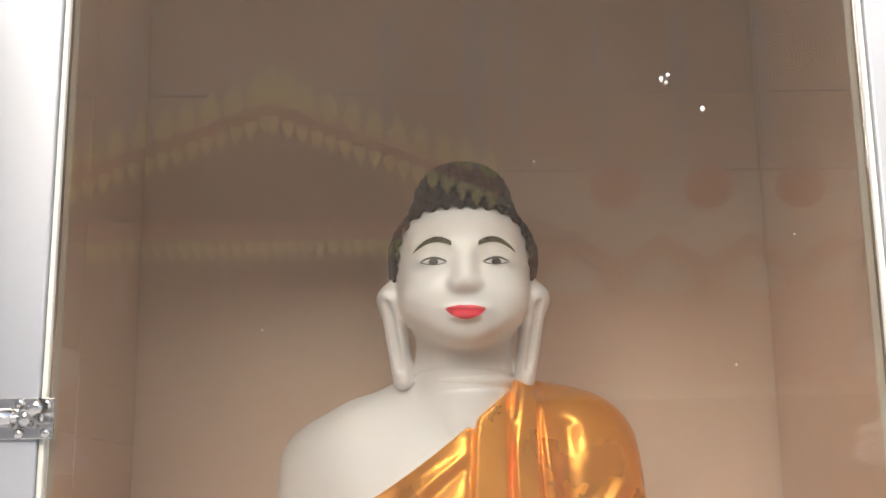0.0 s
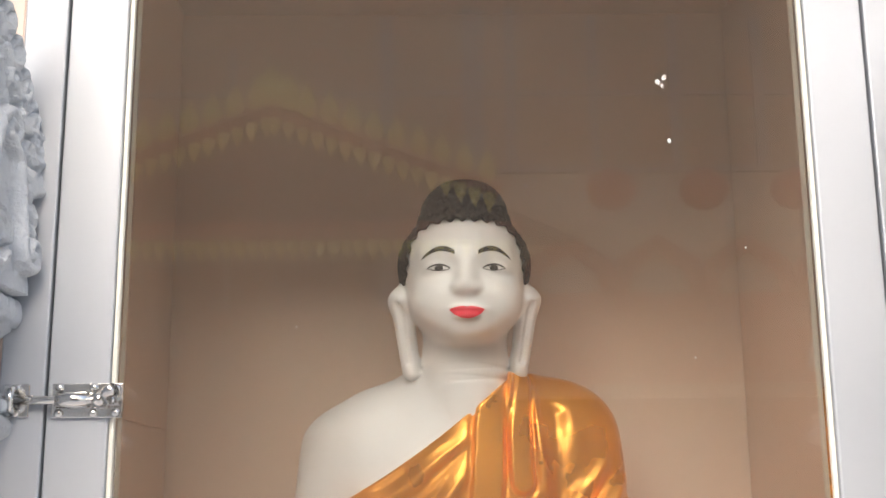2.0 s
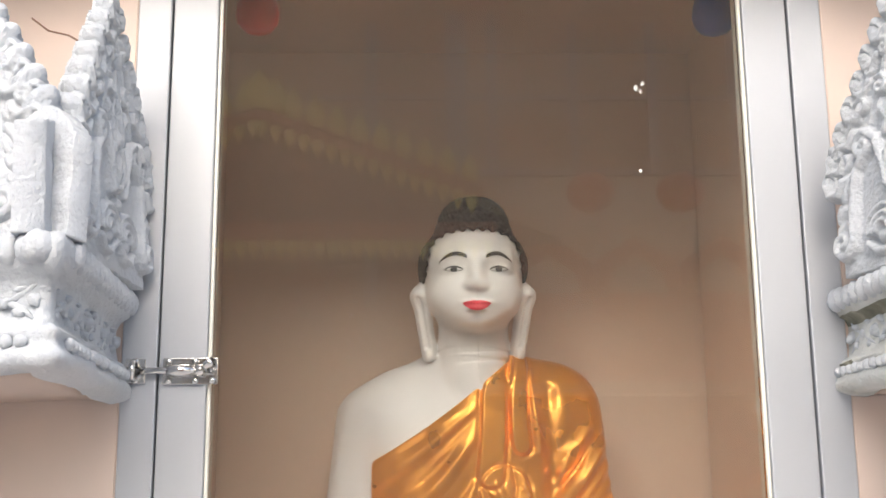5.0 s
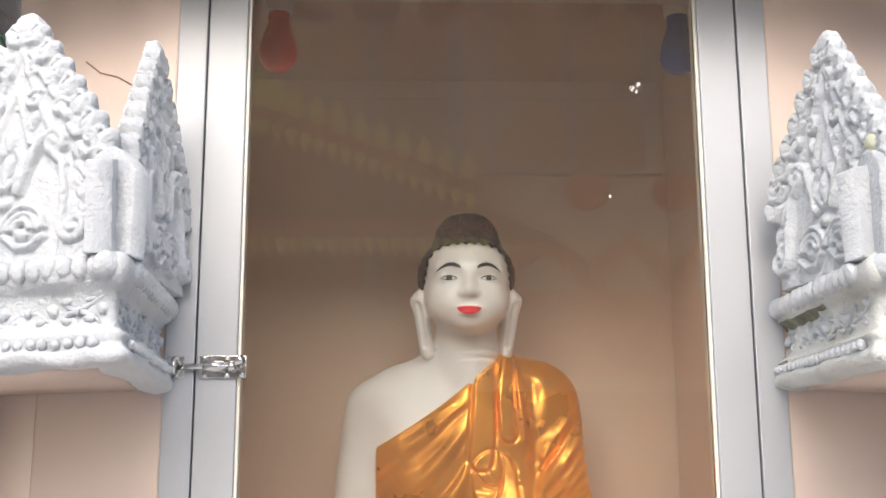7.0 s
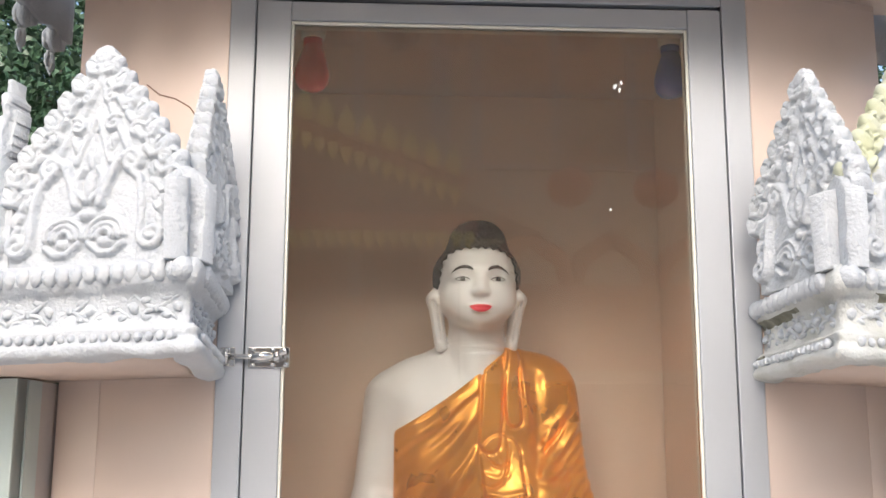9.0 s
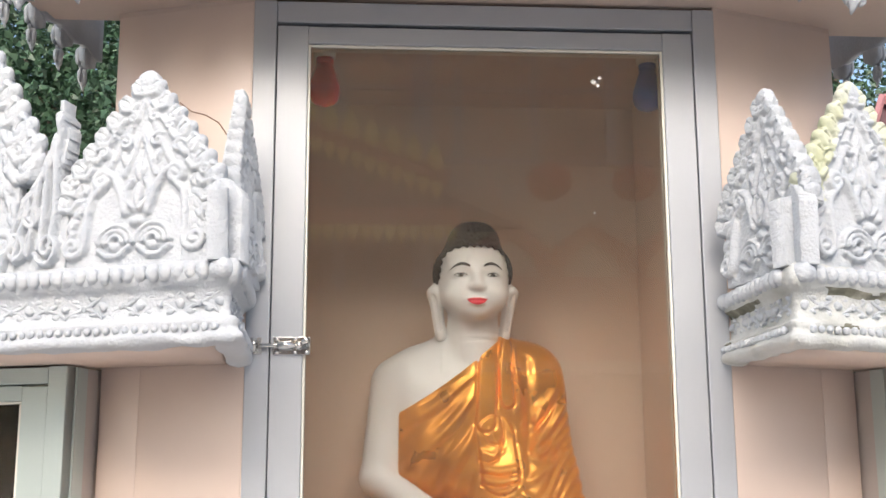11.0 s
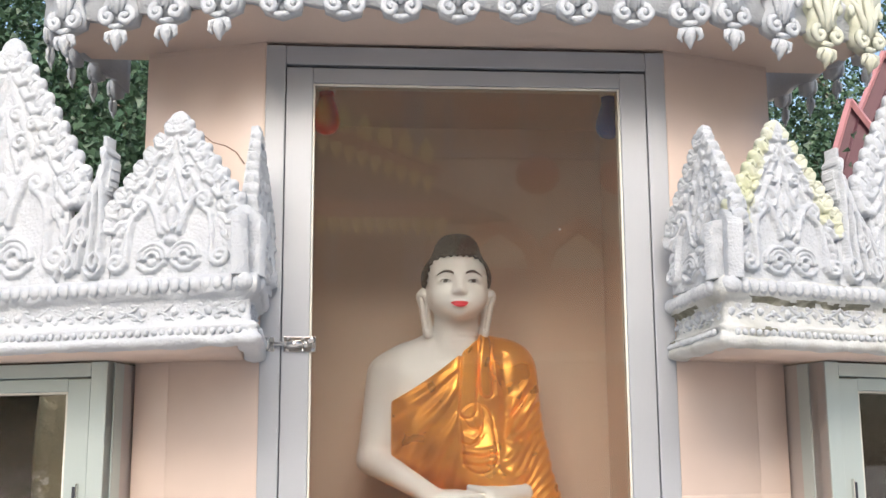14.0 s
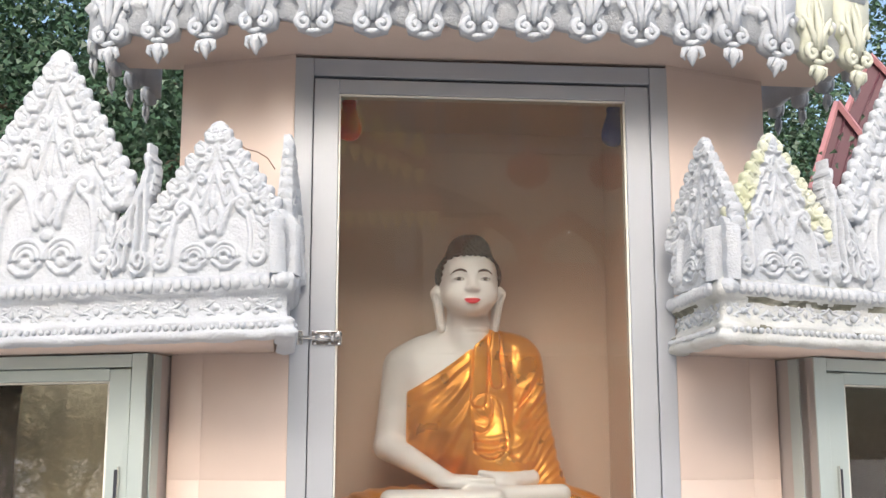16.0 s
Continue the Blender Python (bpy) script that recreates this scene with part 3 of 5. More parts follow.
def crest_relief(w, h, lobes, seed=0.0, back=0.012):
    """A flame-shaped crest: hooked border leaves, pointed inner ridge, scrolls and leaves at the foot."""
    R = Relief(w, h)
    balls = []
    f = np.clip(R.Z / (h * 0.96), 0, 1)
    prof = w * 0.90 * np.where(f < 0.42, 1.0, (np.clip(1 - f, 0, 1) / 0.58) ** 0.92)
    R.body((np.abs(R.X) < prof) & (R.Z >= 0) & (R.Z < h * 0.96), 0.010)
    k = w / 0.094
    for s in (-1, 1):
        for i in range(lobes):
            f0 = 0.36 + 0.58 * i / (lobes - 1)
            x, z = s * w * 0.985 * crest_half(f0), h * f0 * 0.97
            r = 0.0146 * k * (1.08 - 0.42 * (f0 - 0.3))
            R.dome(x, z, r * 0.78, r * 1.02, 0.006, 0.013, s * radians(28))
            R.ridge([(x - s * r * 1.25, z - r * 0.1), (x - s * r * 0.75, z - r * 0.75), (x + s * r * 0.1, z - r * 0.6), (x + s * r * 0.45, z + r * 0.2), (x + s * r * 0.0, z + r * 0.8)], r * 0.34, 0.008, 0.012)
            balls.append((x, z, r, s))
            R.groove([(x - s * r * 0.3, z + r * 0.1), (x + s * r * 0.2, z + r * 0.45)], r * 0.14, 0.006)
    R.dome(0, h * 0.955, w * 0.15, h * 0.055, 0.006, 0.013)
    # pointed ridges
    for wi, hi, f0, rr, ri in ((0.60, 0.86, 0.60, 0.045, 0.006), (0.36, 0.70, 0.66, 0.036, 0.006)):
        for s in (-1, 1):
            R.ridge([(s * w * wi * crest_half(t) ** 1.2, h * hi * t) for t in np.linspace(f0, 1.0, 10)], w * rr, 0.010, ri)
    R.dome(0, h * 0.50, w * 0.09, h * 0.055, 0.008, 0.007)
    R.groove([(0, h * 0.44), (0, h * 0.60)], 0.0022 * k, 0.006)
    for s in (-1, 1):
        # paired swirls at the foot, like closed eyes
        for r in (0.0205, 0.0140, 0.0078):
            R.ridge([(s * (0.0225 + r * 1.02 * math.cos(t)) * k, (0.030 + r * 1.0 * math.sin(t)) * k) for t in np.radians(np.arange(0, 190, 12))], 0.0034 * k, 0.010, 0.008)
        R.ridge([(s * 0.006 * k, 0.024 * k), (s * 0.018 * k, 0.014 * k), (s * 0.032 * k, 0.014 * k), (s * 0.043 * k, 0.022 * k)], 0.004 * k, 0.010, 0.007)
        R.dome(s * 0.0225 * k, 0.025 * k, 0.009 * k, 0.006 * k, 0.010, 0.007)
        # outer stems with curled ends
        stem = [(s * 0.046 * k, 0.098 * k), (s * 0.056 * k, 0.088 * k), (s * 0.0605 * k, 0.066 * k), (s * 0.0615 * k, 0.045 * k)] + \
            [(p[0], p[2]) for p in spiral(s * 0.0745 * k, 0.028 * k, 0, 0.0135 * k, 0.002 * k, 1.3, radians(180 if s > 0 else 0), s, 18)]
        R.ridge(stem, 0.0050 * k, 0.010, 0.010)
        hook = [(s * 0.014 * k, 0.066 * k), (s * 0.020 * k, 0.088 * k), (s * 0.030 * k, 0.110 * k), (s * 0.042 * k, 0.118 * k)] + \
            [(p[0], p[2]) for p in spiral(s * 0.045 * k, 0.107 * k, 0, 0.0115 * k, 0.002 * k, 1.15, radians(90), -s, 14)]
        R.ridge(hook, 0.0052 * k, 0.010, 0.010)
        R.ridge([(s * 0.004 * k, 0.070 * k), (s * 0.013 * k, 0.080 * k), (s * 0.015 * k, 0.094 * k), (s * 0.009 * k, 0.104 * k)], 0.0042 * k, 0.010, 0.008)
        for x, z, t in ((0.070, 0.072, 30), (0.072, 0.096, 35), (0.062, 0.128, 30), (0.020, 0.132, -20), (0.080, 0.056, 20)):
            R.dome(s * x * k, z * k, 0.0050 * k, 0.0115 * k, 0.010, 0.008, s * radians(t))
            R.groove([(s * x * k, (z - 0.006) * k), (s * (x - 0.002) * k, (z + 0.007) * k)], 0.0014 * k, 0.004)
    for s in (-1, 1):
        # smaller curls climbing towards the tip, and leaf tongues along the border
        for x, z, r, a in ((0.020, 0.152, 0.0095, 60), (0.0135, 0.183, 0.0075, 70), (0.047, 0.142, 0.0085, 30), (0.034, 0.170, 0.0070, 40), (0.081, 0.108, 0.0070, 10)):
            R.ridge([(p[0], p[2]) for p in spiral(s * x * k, z * k, 0, r * k, 0.0015 * k, 1.2, radians(a if s > 0 else 180 - a), s, 16)], 0.0030 * k, 0.010, 0.009)
        for j in range(6):
            t = 0.12 + 0.055 * j
            R.dome(s * (0.083 - 0.003 * j) * k, t * h, 0.0042 * k, 0.0085 * k, 0.010, 0.007, s * radians(35))
    R.dome(0, 0.086 * k, 0.0065 * k, 0.017 * k, 0.010, 0.009)
    R.dome(0, 0.112 * k, 0.005 * k, 0.010 * k, 0.010, 0.008)
    R.dome(0, 0.055 * k, 0.009 * k, 0.007 * k, 0.010, 0.008)
    g = R.geo(back, seed)
    for x, z, r, s in balls:
        g.ball((x + s * r * 0.12, -0.004, z), (r * 0.66, 0.0165, r * 1.00), Matrix.Rotation(radians(s * 38), 3, "Y"), 10, 8, 1)
    g.ball((0, -0.004, h * 0.955), (w * 0.13, 0.013, h * 0.058), None, 10, 8, 1)
    # the border is its own slot, and the plate thins towards its tip
    for i, q in enumerate(g.f):
        p = g.v[q[0]]
        t = p[2] / h
        if abs(p[0]) > w * 0.66 * crest_half(t) and t > 0.36 + 0.08 * noise.noise((p[0] * 60, p[2] * 60, seed)):
            g.m[i] = 1
    g.v = [(x, y * (1 - 0.5 * max(0.0, min(1.0, z / h))), z) for x, y, z in g.v]
    return g


def block_relief(w, h, seed):
    """A plain lump of plaster that fills the corner between two crests."""
    R = Relief(w, h)
    edge = h * (1 - 0.18 * (R.X / w) ** 2) - 0.006 + 0.006 * np.sin(R.X * 90)
    R.body((np.abs(R.X) < w) & (R.Z < edge) & (R.Z >= 0), 0.010)
    return R.geo(0.014, seed)


def leaf_relief(h, seed):
    """Swirling foliage between two crests, ending in an upright curled tip."""
    R = Relief(0.062, h)
    edge = np.interp(R.Z / h, [0, 0.35, 0.5, 0.72, 0.9, 1.0], [0.060, 0.058, 0.036, 0.046, 0.050, 0.034])
    low = np.interp(R.Z / h, [0, 0.42, 0.5, 0.62, 0.8, 1.0], [-0.060, -0.058, -0.030, 0.004, 0.020, 0.026])
    R.body((R.X < edge) & (R.X > low) & (R.Z >= 0), 0.008)
    for k in range(5):
        R.ridge([(-0.052 + 0.022 * k, 0.012 + 0.006 * k), (-0.044 + 0.021 * k, h * (0.20 + 0.04 * k)), (-0.022 + 0.014 * k, h * (0.40 + 0.09 * k)), (0.004 + 0.009 * k, h * (0.52 + 0.11 * k))], 0.0062, 0.008, 0.011)
    for s, x, z, r in ((1, 0.030, 0.030, 0.022), (-1, -0.030, 0.030, 0.022), (1, -0.002, 0.072, 0.015)):
        R.ridge([(p[0], p[2]) for p in spiral(x, z, 0, r, 0.003, 1.6, radians(200), s, 24)], 0.0048, 0.008, 0.011)
    R.ridge([(0.012, h * 0.60), (0.030, h * 0.74), (0.038, h * 0.88), (0.032, h * 0.98)], 0.008, 0.008, 0.010)
    return R.geo(0.018, seed)


CREST_N = [crest_relief(0.098, 0.252, 8, 1.0 + k * 5.3).mesh("crest", [PLASTER, PLASTER]) for k in range(2)]
CREST_M = crest_relief(0.098, 0.252, 8, 14.0).mesh("crest_yellowed", [PLASTER, MOSSY])
CREST_T = crest_relief(0.140, 0.395, 10, 31.0).mesh("tall_crest", [PLASTER, PLASTER])
LEAFM = leaf_relief(0.205, 7.0).mesh("leaf", PLASTER)
BLOCKM = block_relief(0.040, 0.106, 4.0).mesh("corner_block", PLASTER)
BEADM = [Geo().ball((0, 0, 0), (0.0092, 0.0095, 0.0108), None, 8, 6).rough(0.002, 0.01, k).mesh("bead", PLASTER) for k in range(4)]
B2 = radians(22)
CORN_PROF = [(0.014, 1.668), (0.0, 1.666), (-0.010, 1.667), (-0.016, 1.670), (-0.018, 1.676), (-0.016, 1.681), (-0.012, 1.684), (-0.011, 1.690), (-0.014, 1.694), (-0.008, 1.698),
             (-0.002, 1.701), (0.0, 1.712), (-0.001, 1.730), (-0.004, 1.736), (-0.010, 1.739), (-0.013, 1.746), (-0.013, 1.757), (-0.009, 1.764), (0.002, 1.768), (0.03, 1.768)]


def cornice(s, label, mossy):
    """Slab with mouldings along one long front and a return at each end, in its own frame: x along the front, front towards -y."""
    ux = Vector((math.cos(B2) * s, math.sin(B2), 0))
    c0 = Vector((s * (0.327 if s < 0 else 0.339), -0.235, 0))
    ang = math.atan2(ux.y, ux.x) if s > 0 else math.atan2(-ux.y, -ux.x)
    LEN = 0.80
    x0, x1 = (0.0, LEN) if s > 0 else (-LEN, 0.0)
    m = Matrix.Translation(c0) @ Matrix.Rotation(ang, 4, "Z")
    th = thing("cornice", label, "cornice", "carved cornices of the side bays", at=m)
    # course of the returns: back to the tower along the world's depth
    back = (m.inverted().to_3x3() @ Vector((0.045 * s if s < 0 else -0.02, 1, 0))).normalized()
    near, far = (x0, x1) if s > 0 else (x1, x0)
    path = [Vector((near, 0, 0)) + back * 0.238, Vector((near, 0, 0)), Vector((far, 0, 0)), Vector((far, 0.26, 0))]
    nrm = []
    for a, b in zip(path, path[1:]):
        d = (b - a).normalized()
        q = Vector((d.y, -d.x, 0)) * (1 if s > 0 else -1)
        nrm.append(q)
    verts, faces = [], []
    rings = []
    for i, p in enumerate(path):
        if i == 0:
            q = nrm[0]
        elif i == len(path) - 1:
            q = nrm[-1]
        else:
            q = (nrm[i - 1] + nrm[i]).normalized()
            q = q / max(0.3, q.dot(nrm[i]))
        rings.append((p, q))
    dense = []
    for (p, q), (p2, q2) in zip(rings, rings[1:]):
        k = max(2, int((p2 - p).length / 0.012))
        for i in range(k):
            f = i / k
            # unit offset inside a run, mitred at its ends
            dense.append((p.lerp(p2, f), q.lerp(q2, f)))
    dense.append(rings[-1])
    for p, q in dense:
        for o, z in CORN_PROF:
            v = p - q * o
            verts.append((v.x, v.y, z))
    mm = len(CORN_PROF)
    for i in range(len(dense) - 1):
        for j in range(mm - 1):
            faces.append((i * mm + j, i * mm + j + 1, (i + 1) * mm + j + 1, (i + 1) * mm + j))
    g = Geo().add(verts, faces)
    g.rough(0.0035, 0.03, 2.0 + s).rough(0.0018, 0.009, 5.0)
    if mossy:
        # black streak that grew under the beads
        for i, q in enumerate(g.f):
            c = sum((Vector(g.v[k]) for k in q), Vector()) / 4
            streak = noise.noise((c.x * 22, 1.0, 7.0)) * 0.5 + noise.noise((c.x * 90, c.z * 200, 3.0)) * 0.5
            if 1.728 < c.z < 1.7405 and c.x > 0.03 and streak > -0.16:
                g.m[i] = 1
            elif 1.684 < c.z < 1.696 and c.x > 0.05 and streak > 0.22:
                g.m[i] = 1
    part("moulding", g, [STAINED, MILDEW] if mossy else PLASTER, th)
    # roof slab inside the mouldings
    g = Geo()
    a, b = path[0], path[3]
    o = [path[1] + back * 0.02 + (path[2] - path[1]).normalized() * 0.02, path[2] + Vector((0, 0.02, 0)) - (path[2] - path[1]).normalized() * 0.02, b - (path[2] - path[1]).normalized() * 0.02, a + (path[2] - path[1]).normalized() * 0.02]
    zz = (1.668, 1.766)
    g.add([(p.x, p.y, z) for z in zz for p in o], [(0, 1, 2, 3), (4, 5, 6, 7)] + [(i, (i + 1) % 4, (i + 1) % 4 + 4, i + 4) for i in range(4)])
    part("slab", g, PINK, th, "pink painted underside")

    def run(i0, i1):
        p, p2 = path[i0], path[i1]
        d = (p2 - p).normalized()
        q = nrm[i0]
        yaw = math.atan2(-q.x, q.y) + math.pi
        return p, d, q, (p2 - p).length, yaw
    # frieze: lattice of crossed stems with bosses
    for i0 in (0, 1):
        p, d, q, ln, yaw = run(i0, i0 + 1)
        g = Geo()
        step = 0.052
        cnt = max(2, int(ln / step))
        step = (ln - 0.02) / cnt
        for i in range(cnt):
            u = 0.01 + i * step
            for a, b in ((0, 1), (1, 0)):
                pts = []
                for k in range(7):
                    f = k / 6
                    e = f + 0.10 * math.sin(2 * math.pi * f)
                    v = p + d * (u + step * f) - q * 0.0004
                    pts.append((v.x, v.y, 1.704 + 0.028 * (a + (b - a) * e)))
                g.tube(pts, [0.0016, 0.0024, 0.0026, 0.0026, 0.0026, 0.0024, 0.0016], 5)
            for f, r in ((0.0, 0.006), (0.5, 0.0045)):
                v = p + d * (u + step * f) + q * 0.0002
                g.ball((v.x, v.y, 1.718), r, None, 8, 6)
            for f in (0.25, 0.75):
                for z in (1.709, 1.727):
                    v = p + d * (u + step * f) - q * 0.0006
                    g.ball((v.x, v.y, z), (0.006, 0.004, 0.0035), None, 8, 5)
        part("frieze", g.rough(0.0030, 0.010, i0 + s), PLASTER, th)
        # small pearls on the lower moulding
        g = Geo()
        k = int(ln / 0.013)
        for i in range(k):
            v = p + d * (0.008 + i * 0.013) + q * 0.0145
            g.ball((v.x, v.y, 1.687), (0.0048, 0.0048, 0.0052), None, 6, 5)
        part("pearl_row", g.rough(0.0012, 0.01, i0), PLASTER, th)
        k = int(ln / 0.0165)
        for i in range(k):
            v = p + d * (0.010 + i * (ln - 0.012) / k) + q * 0.012
            part("bead", BEADM[(i * 7 + i0) % 4], None, th, at=pose(v.x, v.y, 1.753, 0, 0, math.degrees(yaw)))
    # crests and leaves on the slab
    p, d, q, ln, yaw = run(1, 2)
    yd = math.degrees(yaw)

    def stand(me, name, u, inset=0.004, flip=False, lab="", sx=1.0):
        v = p + d * u - q * inset
        part(name, me, None, th, lab, at=pose(v.x, v.y, 1.764, -2 + rnd.uniform(-1.5, 1.5), rnd.uniform(-1, 1), yd + rnd.uniform(-1, 1)) @ Matrix.Diagonal((-sx if flip else sx, 1, 1, 1)))
    stand(CREST_M if mossy else CREST_N[0], "crest", 0.130, 0.012, lab="flame-shaped crest yellowed by moss" if mossy else "flame-shaped crest", sx=1.07)
    stand(LEAFM, "leaf", 0.272, 0.010, flip=s > 0, lab="curled leaf", sx=0.78)
    stand(CREST_T, "crest", 0.425, 0.012, lab="tall flame-shaped crest")
    stand(LEAFM, "leaf", 0.585, 0.006, flip=s < 0, lab="curled leaf")
    stand(CREST_N[1], "crest", 0.700, 0.012, lab="flame-shaped crest")
    p, d, q, ln, yaw = run(0, 1)
    v = p + d * (ln - (0.140 if s < 0 else 0.098)) + q * (0.006 if s < 0 else -0.006)
    part("crest", CREST_N[1], None, th, "flame-shaped crest", at=pose(v.x, v.y, 1.764, -2, 0, math.degrees(yaw) + (-6 if s < 0 else 12)))
    # corner boss
    v = path[1]
    part("corner_boss", Geo().ball((v.x - nrm[1].x * -0.006, v.y - 0.012, 1.7535), (0.0135, 0.0135, 0.0125), None, 10, 8).rough(0.002, 0.01), PLASTER, th)
    for i0, u in ((0, None), (1, 0.026)):
        p, d, q, ln, yaw = run(i0, i0 + 1)
        v = p + d * (ln - 0.022 if u is None else u) - q * 0.010
        part("corner_block", BLOCKM, None, th, at=pose(v.x, v.y, 1.762, -2, 0, math.degrees(yaw)))
    return th


cornice(-1, "white carved plaster cornice with flame-shaped crests", False)
cornice(1, "white carved plaster cornice, mossy and stained in places", True)

# ---- side bays: aluminium showcases under the cornices ----


def showcase(s, label):
    th = thing("showcase", label, "display case", "aluminium display cases", at=None)
    U0, D = 0.2215, 0.072 if s < 0 else 0.090        # near side on the slanting wall, and its depth
    W = 0.50

    def bx(u0, u1, v0, v1, z0, z1):
        g = Geo()
        c = [side_frame(s, u, v, z) for u in (u0, u1) for v in (v0, v1) for z in (z0, z1)]
        return g.add(c, [(0, 1, 3, 2), (4, 6, 7, 5), (0, 4, 5, 1), (2, 3, 7, 6), (0, 2, 6, 4), (1, 5, 7, 3)])
    Z0, Z1 = 0.95, 1.665
    part("side_panel", bx(U0, U0 + 0.004, -0.02, D - 0.001, Z0, Z1), ALU_DARK, th, "dull aluminium side", smooth=False)
    part("side_panel", bx(U0 + W - 0.004, U0 + W, -0.02, D - 0.001, Z0, Z1), ALU_DARK, th, "dull aluminium side", smooth=False)
    for u in (U0, U0 + W - 0.028):
        part("jamb", bx(u, u + 0.028, D - 0.04, D + 0.002, Z0, Z1 + 0.001), ALU_MIRRORED, th, bevel=0.0012, smooth=False)
    part("cover_strip", bx(U0 - 0.0035, U0 - 0.0005, 0.03, 0.055, Z0, Z1), ALU_MIRRORED, th, "narrow aluminium cover strip", smooth=False)
    part("head", bx(U0 + 0.0285, U0 + W - 0.0285, D - 0.04, D + 0.001, Z1 - 0.022, Z1), ALU_MIRRORED, th, bevel=0.0012, smooth=False)
    a, b = U0 + 0.031, U0 + W - 0.031
    for u in (a, b - 0.040):
        part("stile", bx(u, u + 0.040, D - 0.03, D - 0.003, Z0, Z1 - 0.025), ALU_MIRRORED, th, bevel=0.0012, smooth=False)
    part("rail", bx(a + 0.0405, b - 0.0405, D - 0.03, D - 0.004, Z1 - 0.044, Z1 - 0.0235), ALU_MIRRORED, th, bevel=0.0012, smooth=False)
    part("rail", bx(a + 0.0405, b - 0.0405, D - 0.03, D - 0.004, Z0, Z0 + 0.04), ALU_MIRRORED, th, bevel=0.0012, smooth=False)
    part("gasket", bx(a + 0.0405, b - 0.0405, D - 0.026, D - 0.006, Z1 - 0.0475, Z1 - 0.0445), GASKET, th, "pale clear gasket", smooth=False)
    for u in (a + 0.0405, b - 0.0445):
        part("gasket", bx(u, u + 0.004, D - 0.026, D - 0.006, Z0 + 0.041, Z1 - 0.048), GASKET, th, "pale clear gasket", smooth=False)
    p = part("pane", bx(a + 0.045, b - 0.045, D - 0.020, D - 0.015, Z0 + 0.041, Z1 - 0.048), GLASS, th, "clear glass pane", smooth=False)
    p.visible_shadow = False
    lk = part("latch", bx(a + 0.015, a + 0.022, D - 0.0028, D + 0.001, 1.415, 1.475), GAP, th, "black flush latch", bevel=0.001, smooth=False)
    part("latch_lip", bx(a + 0.012, a + 0.014, D - 0.0028, D + 0.003, 1.41, 1.48), STEEL, lk, smooth=False)
    # lining behind the glass
    part("lining", bx(U0 + 0.006, U0 + W - 0.006, -0.26, -0.25, Z0, Z1), LINING, th, "beige back lining", smooth=False)
    part("lining", bx(U0 + W - 0.014, U0 + W - 0.006, -0.248, D - 0.045, Z0, Z1), LINING, th, "beige side lining", smooth=False)
    part("lining", bx(U0 + 0.006, U0 + 0.014, -0.248, D - 0.045, Z0, Z1), LINING, th, "beige side lining", smooth=False)
    part("shelf", bx(U0 + 0.015, U0 + W - 0.015, -0.248, D - 0.045, Z0, Z0 + 0.01), LINING, th, smooth=False)
    return th


showcase(-1, "closed aluminium display case with one glass door")
showcase(1, "closed aluminium display case beside the pink wall")
for s, nm in ((-1, "wall_bay_west"), (1, "wall_bay_east")):
    g = Geo()
    c = [side_frame(s, u, v, z) for u in (0.2225, 0.82) for v in (-0.35, 0.09) for z in (0, 0.948)]
    g.add(c, [(0, 1, 3, 2), (4, 6, 7, 5), (0, 4, 5, 1), (2, 3, 7, 6), (0, 2, 6, 4), (1, 5, 7, 3)])
    solid(nm, g, PINK, "pink painted base of the side bay", "wall")
    g = Geo()
    c = [side_frame(s, u, v, z) for u in (0.7235, 0.82) for v in (-0.35, 0.09) for z in (0.949, 1.666)]
    g.add(c, [(0, 1, 3, 2), (4, 6, 7, 5), (0, 4, 5, 1), (2, 3, 7, 6), (0, 2, 6, 4), (1, 5, 7, 3)])
    solid(nm.replace("bay", "pier"), g, PINK, "pink painted pier of the side bay", "wall")

# loose wire sticking out of the wall
w = Vector((-0.362, -0.003, 1.982))
pts = [w, w + Vector((-0.012, -0.012, 0.016)), w + Vector((-0.030, -0.014, 0.026)), w + Vector((-0.050, -0.010, 0.032)), w + Vector((-0.066, -0.012, 0.044))]
tagged(new("loose_wire", Geo().tube(pts, 0.0010, 6).mesh("loose_wire", WIRE)), "thin brown wire sticking out of the pink wall", "wire")

# ---- the seated statue ----
f4 = np.float32


def smin(a, b, k):
    h = np.clip(0.5 + 0.5 * (b - a) / k, 0, 1)
    return b + (a - b) * h - k * h * (1 - h)


def smax(a, b, k):
    return -smin(-a, -b, k)


def ell(P, c, r):
    x, y, z = (P[0] - c[0]) / r[0], (P[1] - c[1]) / r[1], (P[2] - c[2]) / r[2]
    k = np.sqrt(x * x + y * y + z * z) + 1e-6
    return (k - 1) * min(r) * 0.5 + (k - 1) * 0.5 * (sum(r) / 3)


def cap(P, a, b, ra, rb=None, fy=1.0):
    rb = ra if rb is None else rb
    d = [b[i] - a[i] for i in range(3)]
    t = np.clip(((P[0] - a[0]) * d[0] + (P[1] - a[1]) * d[1] + (P[2] - a[2]) * d[2]) / sum(q * q for q in d), 0, 1)
    x, y, z = P[0] - a[0] - t * d[0], (P[1] - a[1] - t * d[1]) / fy, P[2] - a[2] - t * d[2]
    return np.sqrt(x * x + y * y + z * z) - (ra + (rb - ra) * t)


